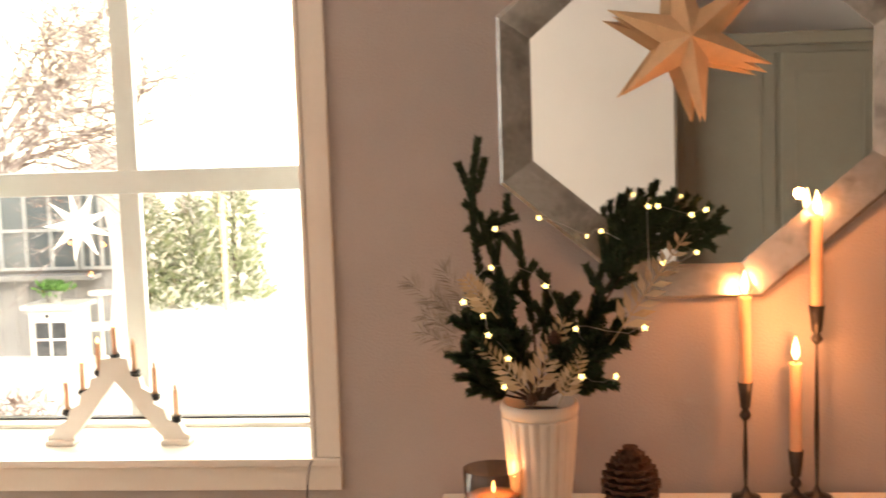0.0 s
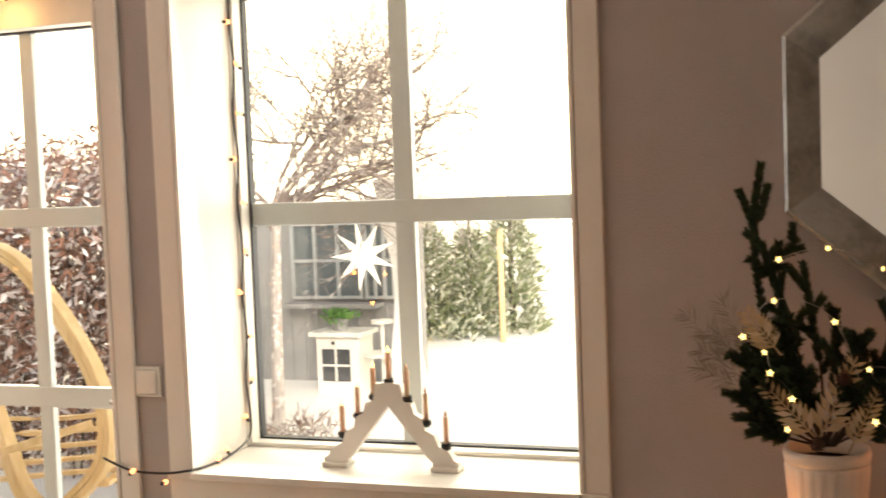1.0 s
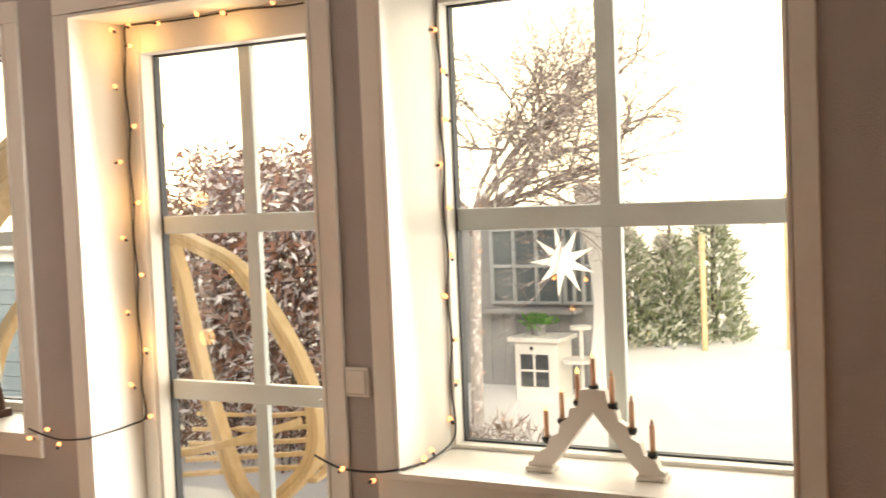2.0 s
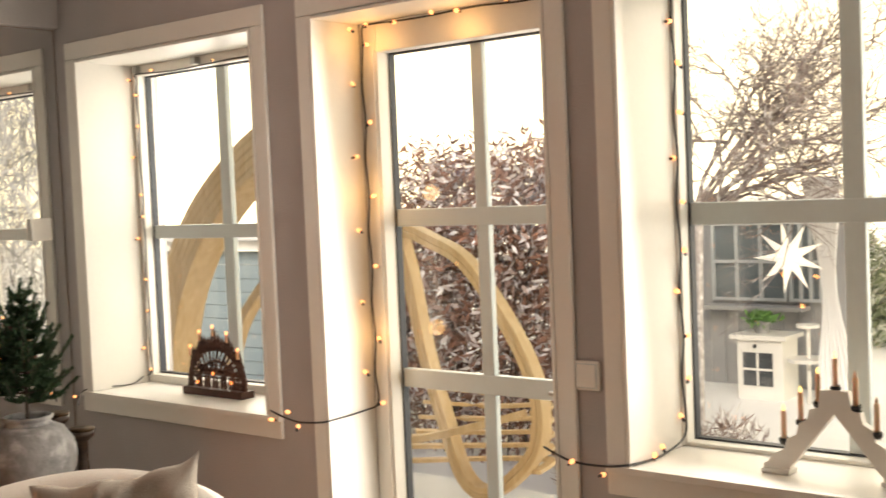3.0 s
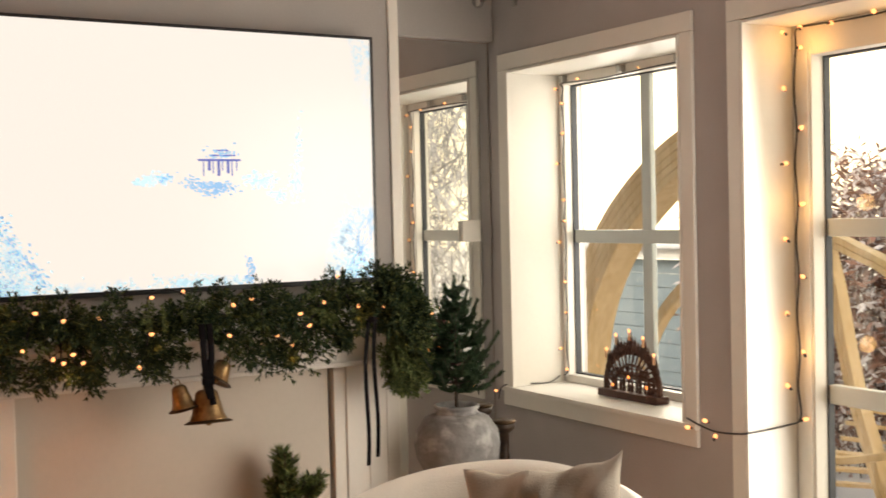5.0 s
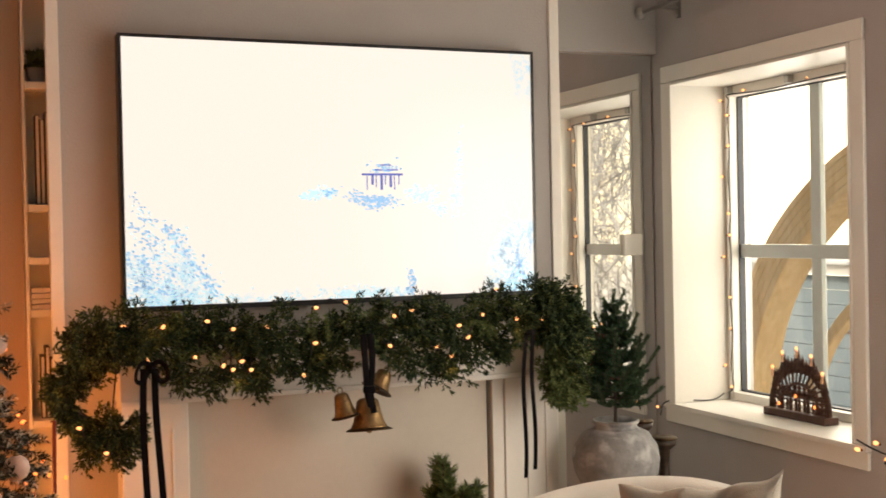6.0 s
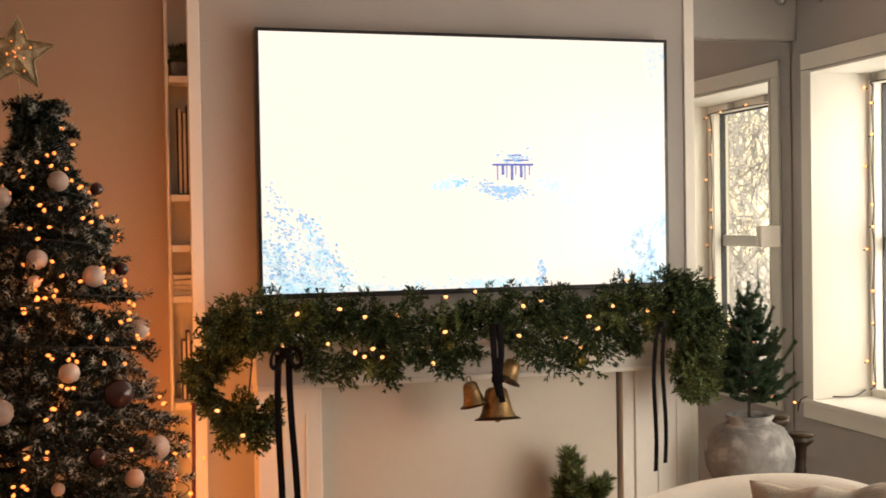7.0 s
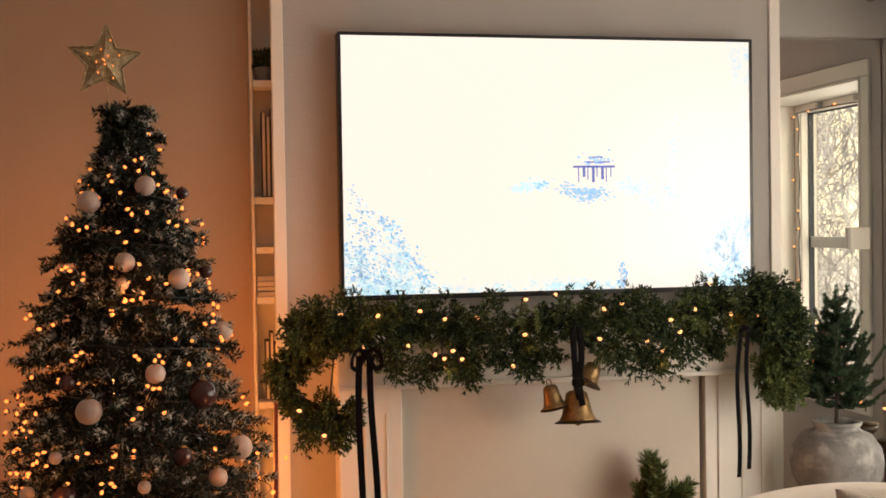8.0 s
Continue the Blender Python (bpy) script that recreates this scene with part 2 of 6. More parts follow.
def lathe(profile, n=32, center=(0, 0, 0), wob=None):
    """A turned solid from (radius, z) rows."""
    bm = bmesh.new()
    rings = []
    for r, z in profile:
        ring = []
        for k in range(n):
            a = 2 * math.pi * k / n
            rr = r * (wob(a, z) if wob else 1)
            ring.append(bm.verts.new((center[0] + rr * math.cos(a), center[1] + rr * math.sin(a), center[2] + z)))
        rings.append(ring)
    for a, b in zip(rings, rings[1:]):
        for k in range(n):
            bm.faces.new((a[k], a[(k + 1) % n], b[(k + 1) % n], b[k]))
    if profile[0][0] > 1e-5:
        bm.faces.new(rings[0][::-1])
    if profile[-1][0] > 1e-5:
        bm.faces.new(rings[-1])
    bmesh.ops.remove_doubles(bm, verts=bm.verts, dist=1e-6)
    bmesh.ops.recalc_face_normals(bm, faces=bm.faces)
    return bm


def tube(bm, pts, radius, n=8, taper=None, flat=1.0, closed=False):
    """A round or flattened tube along points; radius may be a list."""
    pts = [Vector(p) for p in pts]
    count = len(pts)
    rad = radius if isinstance(radius, (list, tuple)) else [radius * (1 if taper is None else 1 + (taper - 1) * k / max(1, count - 1)) for k in range(count)]
    rings, side = [], None
    for k, p in enumerate(pts):
        if closed:
            d = (pts[(k + 1) % count] - pts[k - 1]).normalized()
        else:
            d = (pts[min(k + 1, count - 1)] - pts[max(k - 1, 0)]).normalized()
        if side is None:
            side = d.cross(Vector((0, 0, 1)) if abs(d.z) < 0.9 else Vector((1, 0, 0))).normalized()
        side = (side - d * side.dot(d)).normalized()
        up = d.cross(side)
        rings.append([bm.verts.new(p + rad[k] * (math.cos(2 * math.pi * j / n) * side + flat * math.sin(2 * math.pi * j / n) * up)) for j in range(n)])
    pairs = list(zip(rings, rings[1:])) + ([(rings[-1], rings[0])] if closed else [])
    for a, b in pairs:
        for j in range(n):
            bm.faces.new((a[j], a[(j + 1) % n], b[(j + 1) % n], b[j]))
    if not closed:
        bm.faces.new(rings[0][::-1])
        bm.faces.new(rings[-1])
    return bm


def spline(pts, steps=8, closed=False):
    pts = [Vector(p) for p in pts]
    n, out = len(pts), []
    for k in range(n if closed else n - 1):
        if closed:
            a, b, c, d = pts[k - 1], pts[k], pts[(k + 1) % n], pts[(k + 2) % n]
        else:
            a, b, c, d = pts[max(k - 1, 0)], pts[k], pts[k + 1], pts[min(k + 2, n - 1)]
        for j in range(steps):
            t = j / steps
            out.append(0.5 * ((2 * b) + (c - a) * t + (2 * a - 5 * b + 4 * c - d) * t * t + (3 * b - a - 3 * c + d) * t ** 3))
    if not closed:
        out.append(pts[-1])
    return out


RNG = np.random.default_rng(7)


def blades(name, base, way, length, width, mat, parent, label="", kind=""):
    """Many thin leaf blades as one mesh: arrays of base points and directions."""
    base, way = np.asarray(base, float), np.asarray(way, float)
    n = len(base)
    way = way / (np.linalg.norm(way, axis=1, keepdims=True) + 1e-9)
    side = np.cross(way, RNG.normal(size=(n, 3)))
    side /= np.linalg.norm(side, axis=1, keepdims=True) + 1e-9
    length, width = np.broadcast_to(length, n)[:, None], np.broadcast_to(width, n)[:, None]
    mid = base + way * length * 0.45
    verts = np.stack([base, mid + side * width / 2, base + way * length, mid - side * width / 2], 1).reshape(-1, 3)
    me = bpy.data.meshes.new(name)
    me.vertices.add(4 * n)
    me.vertices.foreach_set("co", verts.ravel())
    me.loops.add(4 * n)
    me.loops.foreach_set("vertex_index", np.arange(4 * n, dtype=np.int32))
    me.polygons.add(n)
    me.polygons.foreach_set("loop_start", np.arange(0, 4 * n, 4, dtype=np.int32))
    me.update(calc_edges=True)
    me.validate()
    me.materials.append(mat)
    ob = new(name, me)
    ob.parent = parent
    if label:
        ob["label"] = label
    if kind:
        ob["kind"] = kind
    return ob


def sprig_needles(starts, ends, per, lean=0.75, droop=0.0):
    """Needle bases and directions along straight twigs."""
    starts, ends = np.asarray(starts, float), np.asarray(ends, float)
    n = len(starts)
    t = RNG.uniform(0.05, 1.0, (n, per, 1))
    base = starts[:, None] + (ends - starts)[:, None] * t
    axis = (ends - starts) / (np.linalg.norm(ends - starts, axis=1, keepdims=True) + 1e-9)
    rnd = RNG.normal(size=(n, per, 3))
    rnd -= (rnd * axis[:, None]).sum(-1, keepdims=True) * axis[:, None]
    rnd /= np.linalg.norm(rnd, axis=-1, keepdims=True) + 1e-9
    way = axis[:, None] * lean + rnd
    way[..., 2] -= droop
    return base.reshape(-1, 3), way.reshape(-1, 3)


def fingers(paths, thick=0.011, density=5200, lean=1.1):
    """Short needles hugging twigs, so that each twig reads as one fuzzy finger; paths are lists of points."""
    starts, ends, counts = [], [], []
    for line in paths:
        for p, q2 in zip(line, line[1:]):
            starts.append(tuple(p)), ends.append(tuple(q2))
            counts.append(max(3, int(density * (Vector(q2) - Vector(p)).length)))
    starts, ends = np.repeat(np.asarray(starts, float), counts, 0), np.repeat(np.asarray(ends, float), counts, 0)
    n = len(starts)
    base = starts + (ends - starts) * RNG.uniform(0, 1, (n, 1))
    axis = (ends - starts) / (np.linalg.norm(ends - starts, axis=1, keepdims=True) + 1e-9)
    rnd = RNG.normal(size=(n, 3))
    rnd -= (rnd * axis).sum(-1, keepdims=True) * axis
    rnd /= np.linalg.norm(rnd, axis=-1, keepdims=True) + 1e-9
    return base, axis * lean + rnd, RNG.uniform(0.75, 1.25, n) * thick


def ball(radius=1.0, u=10, v=7):
    bm = bmesh.new()
    bmesh.ops.create_uvsphere(bm, u_segments=u, v_segments=v, radius=radius)
    return bm


def shared_mesh(bm, name, mat, smooth=True):
    me = bpy.data.meshes.new(name)
    bm.to_mesh(me)
    bm.free()
    me.materials.append(mat)
    if smooth:
        for p in me.polygons:
            p.use_smooth = True
    return me


def bulb_mesh():
    return lathe([(0.0, -0.006), (0.0035, -0.004), (0.0052, 0.001), (0.004, 0.006), (0.0, 0.010)], 8)


BULBMESH = shared_mesh(bulb_mesh(), "bulb", BULB)
BRIGHTBULB = shared_mesh(bulb_mesh(), "bulb", WHITEBULB)
SOCKETMESH = shared_mesh(lathe([(0.0, -0.012), (0.003, -0.012), (0.0034, -0.003), (0.0, -0.003)], 7), "socket", BLACKPLASTIC)


def put(me, name, place, parent, scale=1.0, turn=(0, 0, 0)):
    ob = new(name, me)
    ob.parent = parent
    ob.matrix_basis = Matrix.LocRotScale(Vector(place), Euler(turn), Vector((scale, scale, scale)))
    return ob


def light_string(label, runs, bulbs, wire=0.003, bulb_scale=1.0, mat=None, bulb=None):
    """A cable in one or more runs, with bulbs along it."""
    rig = thing("string_lights", label, "string lights")
    bm = bmesh.new()
    for r in runs:
        tube(bm, r, wire, 5)
    part("cable", bm, mat or BLACKPLASTIC, rig, "", True)
    for p in bulbs:
        turn = (random.uniform(-1.6, 1.6), random.uniform(-1.2, 1.2), 0)
        b = put(bulb or BULBMESH, "bulb", p, rig, bulb_scale, turn)
        put(SOCKETMESH, "socket", (0, 0, 0), b)
    return rig


# ---------------------------------------------------------------- structure
NY, NT = 2.8, 3.21          # inner and outer face of the window wall
CEIL = 2.62
W1, DO, W2 = (-1.715, -0.602), (-2.905, -1.944), (-4.310, -3.205)
HEAD1, HEADD, HEAD2 = 2.13, 2.120, 2.118
SILL1, SILL2 = 0.705, 0.72

wall_north = mesh_object("wall_north", boxes(
    (-4.75, W2[0], NY, NT, 0, CEIL), (W2[1], DO[0], NY, NT, 0, CEIL), (DO[1], W1[0], NY, NT, 0, CEIL), (W1[1], 2.5, NY, NT, 0, CEIL),
    (*W2, NY, NT, 0, SILL2 - 0.02), (*W2, NY, NT, HEAD2, CEIL), (*DO, NY, NT, HEADD, CEIL),
    (*W1, NY, NT, 0, SILL1 - 0.02), (*W1, NY, NT, HEAD1, CEIL)), GREY_WALL)
tagged(wall_north, "grey textured wallpaper wall with deep window openings", "wall", kind="structure")
MX = -4.47
wall_west = mesh_object("wall_west", boxes((-4.75, MX, -2.6, NY, 0, CEIL), (MX, -4.12, -2.6, 0.118, 0, CEIL)), WEST_WALL)
tagged(wall_west, "plain greige painted wall behind the tree", "wall", kind="structure")
# unseen walls, made pale to bounce more light onto the window wall
wall_south = mesh_object("wall_south", boxes((-4.75, 2.5, -2.75, -2.6, 0, CEIL)), PLASTER)
tagged(wall_south, "plain unseen wall kept pale to bounce daylight", "wall", kind="structure")
wall_east = mesh_object("wall_east", boxes((2.5, 2.65, -2.75, NT, 0, CEIL)), PLASTER)
tagged(wall_east, "plain unseen wall kept pale to bounce daylight", "wall", kind="structure")
floor = mesh_object("floor", boxes((-4.75, 2.65, -2.75, NT, -0.12, 0)), FLOOR)
tagged(floor, "warm oak plank floor", "floor", kind="structure")
ceiling = mesh_object("ceiling", boxes((-4.75, 2.65, -2.75, NT, CEIL, CEIL + 0.1)), PLASTER)
tagged(ceiling, "plain white plaster ceiling", "ceiling", kind="structure")
partition = mesh_object("wall_partition", boxes((-0.5, 0.72, -1.3, -1.15, 0, CEIL)), PLASTER)
tagged(partition, "pale painted partition wall", "wall", kind="structure")

# light soffit board over the tall mirror
soffit = mesh_object("trim", boxes((MX, MX + 0.05, 2.07, NY - 0.004, 2.262, CEIL)), CHIMNEY)
tagged(soffit, "light painted wall strip above the tall mirror", "trim", kind="structure")

CX, CY0, CY1 = -4.01, 0.227, 2.066
chimney = tagged(new("chimney_breast"), "pale grey chimney breast with white corner trims", "chimney", kind="structure")
part("breast", boxes((MX + 0.004, CX, CY0, CY1, 0, CEIL)), CHIMNEY, chimney)
part("corner_trim", boxes((CX - 0.02, CX + 0.012, CY1 - 0.03, CY1 + 0.012, 0, CEIL), bevel=0.003), WHITE, chimney, "white corner trim")
part("corner_trim", boxes((CX - 0.02, CX + 0.012, CY0 - 0.035, CY0 + 0.006, 0, CEIL), bevel=0.003), WHITE, chimney, "white corner trim")


def window_unit(name, label, xs, z0, z1, fy, bar, gy, mv, mh, casing=0.065, sill=True, apron=0.085, gl=None, muntin=MUNTIN, cl=None, lining=True):
    """Casing, lining, sill, frame bars, muntins and pane of one window or glazed door."""
    x0, x1 = xs
    w = tagged(new(name), label, "door" if not sill else "window", kind="structure")
    yc = NY - 0.016
    low = z0 if sill else 0.0
    part("casing", boxes((x0 - casing, x0 - 0.002, yc, NY - 0.001, low, z1 + 0.002), bevel=0.003), WHITE, w)
    part("casing", boxes((x1 + 0.002, x1 + casing, yc, NY - 0.001, low, z1 + 0.002), bevel=0.003), WHITE, w)
    part("casing", boxes((x0 - casing, x1 + casing, yc, NY - 0.001, z1 + 0.003, z1 + casing + 0.01), bevel=0.003), WHITE, w)
    t = 0.012
    part("reveal", boxes((x0, x0 + t, NY - 0.018, fy, low, z1 - 0.001), bevel=0.002), WHITE, w)
    part("reveal", boxes((x1 - t, x1, NY - 0.018, fy, low, z1 - 0.001), bevel=0.002), WHITE, w)
    part("reveal", boxes((x0 + t, x1 - t, NY - 0.018, fy, z1 - t, z1 - 0.001), bevel=0.002), WHITE, w)
    if sill:
        part("sill", boxes((x0 - casing, x1 + casing, NY - 0.028, NY, z0 - 0.02, z0), (x0 + t, x1 - t, NY, fy + 0.06, z0 - 0.019, z0), bevel=0.002), WHITE, w)
        part("apron", boxes((x0 - casing, x1 + casing, yc, NY - 0.001, z0 - apron, z0 - 0.021), bevel=0.003), WHITE, w)
    g0, g1, h0, h1 = gl
    fb = fy + 0.09
    fr = part("window_frame", boxes((x0 + t, g0, fy, fb, low, z1 - t), (g1, x1 - t, fy, fb, low, z1 - t), (g0, g1, fy, fb, h1, z1 - t), (g0, g1, fy, fb, low, h0), bevel=0.004), WHITE, w)
    # stepped sash line and dark glazing gasket
    s = 0.014
    part("sash", boxes((g0 - 0.022, g0 - 0.008, fy - 0.008, fy, h0 - 0.01, h1 + 0.01), (g1 + 0.008, g1 + 0.022, fy - 0.008, fy, h0 - 0.01, h1 + 0.01)), WHITE, w)
    part("gasket", boxes((g0, g0 + 0.006, gy - 0.02, gy + 0.01, h0, h1), (g1 - 0.006, g1, gy - 0.02, gy + 0.01, h0, h1), (g0, g1, gy - 0.02, gy + 0.01, h1 - 0.006, h1), (g0, g1, gy - 0.02, gy + 0.01, h0, h0 + 0.006)), GASKET, w, "dark glazing gasket")
    pane = part("pane", boxes((g0, g1, gy, gy + 0.004, h0, h1)), PANE, w, "clear glass pane")
    pane.visible_shadow = False
    # bars take the shaded colour instead of the frame's white
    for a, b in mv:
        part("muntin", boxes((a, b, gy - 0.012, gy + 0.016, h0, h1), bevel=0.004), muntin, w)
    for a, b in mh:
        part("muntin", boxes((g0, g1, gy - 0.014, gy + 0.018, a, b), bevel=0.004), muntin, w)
    return w


window_1 = window_unit("window_1", "deep white painted window with four panes", W1, SILL1, HEAD1, 3.10, 0.04, 3.17, [(-1.221, -1.160)], [(1.369, 1.437)], gl=(-1.690, -0.682, 0.718, 2.055))
window_2 = window_unit("window_2", "deep white painted window with lit garland", W2, SILL2, HEAD2, 3.07, 0.04, 3.130, [(-3.805, -3.747)], [(1.350, 1.408)], gl=(-4.268, -3.285, 0.755, 2.062))
door_1 = window_unit("door_1", "white glazed terrace door with six panes", DO, 0.0, HEADD, 3.02, 0.09, 3.10, [(-2.450, -2.400)], [(1.384, 1.446), (0.805, 0.872)], sill=False, gl=(-2.812, -2.045, 0.22, 2.003))
part("door_handle", tube(boxes((-2.022, -1.998, 3.0, 3.018, 0.76, 0.95), bevel=0.003), [(-2.01, 3.0, 0.855), (-2.01, 2.965, 0.855), (-2.09, 2.962, 0.855)], 0.008), STEEL, door_1, "steel lever handle")
for hx in (-4.25, -3.85, -3.5):
    part("blind_bracket", boxes((hx - 0.012, hx + 0.012, 3.04, 3.068, 2.070, 2.100)), STEEL, window_2)

switch = thing("light_switch", "white square double rocker light switch on grey wall", "light switch")
part("plate", boxes((-1.8820, -1.7980, NY - 0.012, NY - 0.001, 0.912, 0.998), bevel=0.004), WHITE, switch)
# grey strip stands in for the shading along the rocker's edge
part("gap", boxes((-1.8745, -1.8065, NY - 0.0135, NY - 0.0121, 0.9195, 0.9905)), MUNTIN, switch, "thin grey joint drawn as shade round the rocker")
part("rocker", boxes((-1.8720, -1.8090, NY - 0.017, NY - 0.0136, 0.922, 0.988), bevel=0.002), WHITE, switch)

rod = thing("curtain_rod", "dark metal curtain rod end with bracket", "curtain rod")
part("rod", tube(bmesh.new(), [(-4.37, 2.70, 2.43), (-3.4, 2.70, 2.47)], 0.011, 10), STEEL, rod, "", True)
part("finial", lathe([(0.0, -0.03), (0.02, -0.022), (0.026, 0), (0.02, 0.02), (0.0, 0.028)], 14, (-4.385, 2.70, 2.43)), STEEL, rod, "", True)
part("bracket", boxes((-4.25, -4.235, 2.695, NY - 0.001, 2.425, 2.44), (-4.255, -4.23, NY - 0.01, NY - 0.001, 2.39, 2.47)), STEEL, rod)

mirror_tall = thing("wall_mirror", "tall frameless mirror beside the chimney breast", "mirror")
part("glass", boxes((MX + 0.002, MX + 0.008, 2.075, NY - 0.008, 0.25, 2.258)), MIRROR, mirror_tall)
box_sw = thing("control_box", "small white plastic box on the tall mirror", "control box")
part("cover", boxes((MX + 0.009, MX + 0.03, 2.628, 2.722, 1.368, 1.462), bevel=0.004), WHITE, box_sw)

# ---------------------------------------------------------------- fireplace surround
fp = thing("fireplace_surround", "white painted mantelpiece with fluted pilasters", "fireplace")
part("mantel_shelf", boxes((CX + 0.001, -3.77, 0.33, 2.05, 1.085, 1.125), bevel=0.006), WHITE, fp)
part("frieze", boxes((CX + 0.001, -3.86, 0.385, 1.99, 0.947, 1.084), bevel=0.004), WHITE, fp)
part("moulding", boxes((-3.859, -3.845, 0.385, 1.99, 0.947, 0.965), bevel=0.004), WHITE, fp)
for a, b in ((0.389, 0.605), (1.762, 1.985)):
    pil = part("pilaster", boxes((CX + 0.001, -3.885, a, b, 0, 0.946), bevel=0.004), WHITE, fp)
    for g in (0.40, 0.74):
        gy0 = a + (b - a) * g
        part("flute", boxes((-3.885, -3.880, gy0, gy0 + 0.007, 0.12, 0.86), bevel=0.001), WHITE, pil)
    part("plinth", boxes((CX + 0.001, -3.872, a - 0.01, b + 0.01, 0, 0.1), bevel=0.004), WHITE, pil)
part("back_panel", boxes((CX + 0.002, -3.912, 0.606, 1.700, 0.0, 0.946)), CREAM, fp, "smooth cream board closing the opening")
part("side_return", boxes((CX + 0.002, -3.893, 1.716, 1.7615, 0.0, 0.946), bevel=0.002), WHITE, fp)
part("dark_gap", boxes((CX + 0.002, -3.99, 1.7005, 1.7155, 0.0, 0.946)), BLACK, fp, "dark joint")

# bookcase niche
shelf = thing("bookcase", "narrow white built-in bookcase beside the chimney", "bookcase")
part("side_panel", boxes((MX + 0.002, -4.10, 0.120, 0.131, 0, CEIL - 0.005), bevel=0.002), WHITE, shelf)
for z in (0.5, 0.88, 1.246, 1.42, 1.593, 1.998, 2.35):
    part("shelf", boxes((-4.184, -4.065, 0.132, 0.225, z - 0.012, z + 0.012), bevel=0.002), WHITE, shelf)
part("back_panel", boxes((-4.206, -4.185, 0.132, 0.225, 0, CEIL - 0.005)), WHITE, shelf)
BOOKDARK = material("dark_book_cloth", (0.05, 0.03, 0.025), 0.7, 0.3, 20, 0.2, 150, per_object=0.4)
for z, hs, m, lab in ((1.606, (0.30, 0.285, 0.31, 0.27), BOOKDARK, "dark cloth bound book upright on the shelf"),
                      (0.893, (0.21, 0.24, 0.2), BOOKDARK, "dark cloth bound book upright on the shelf")):
    for k, h in enumerate(hs):
        o = thing("book", lab, "book", "books in the bookcase")
        y0 = 0.160 + 0.0155 * k
        part("cover", boxes((-4.180, -4.105, y0, y0 + 0.0145, z, z + h), bevel=0.002), m, o)
        part("page_block", boxes((-4.178, -4.1035, y0 + 0.003, y0 + 0.0115, z + 0.004, z + h - 0.004)), CREAM, o)
for k in range(4):
    o = thing("book", "pale paperback lying flat on the shelf", "book", "books in the bookcase")
    z = 1.259 + 0.018 * k
    part("cover", boxes((-4.18, -4.085 - 0.008 * (k % 2), 0.135, 0.222, z, z + 0.016), bevel=0.002), CREAM, o)
orn = thing("shelf_plant", "small dark dried plant on the bookcase shelf", "plant")
part("pot", lathe([(0.025, 0), (0.034, 0.05), (0.03, 0.05), (0.0, 0.045)], 16, (-4.125, 0.172, 2.0105)), CONCRETE, orn)
_n = 160
blades("leaves", np.stack([RNG.normal(-4.125, 0.010, _n), RNG.normal(0.172, 0.010, _n), RNG.uniform(2.055, 2.09, _n)], 1), RNG.normal(size=(_n, 3)) * (1, 0.6, 1) + (0, 0, 1.0), 0.05, 0.014, FIR, orn)

# ---------------------------------------------------------------- television
tv = thing("television", "large wall television showing a bright winter landscape", "television")
TY0, TY1, TZ0, TZ1, TX = 0.412, 1.935, 1.243, 2.162, -3.945
part("housing", boxes((CX + 0.001, TX - 0.003, TY0, TY1, TZ0, TZ1), bevel=0.004), BLACKPLASTIC, tv)
b = 0.011
part("bezel", boxes((TX - 0.003, TX + 0.004, TY0, TY0 + b, TZ0, TZ1), (TX - 0.003, TX + 0.004, TY1 - b, TY1, TZ0, TZ1), (TX - 0.003, TX + 0.004, TY0 + b, TY1 - b, TZ1 - b, TZ1), (TX - 0.003, TX + 0.004, TY0 + b, TY1 - b, TZ0, TZ0 + b * 1.6)), BLACKPLASTIC, tv)


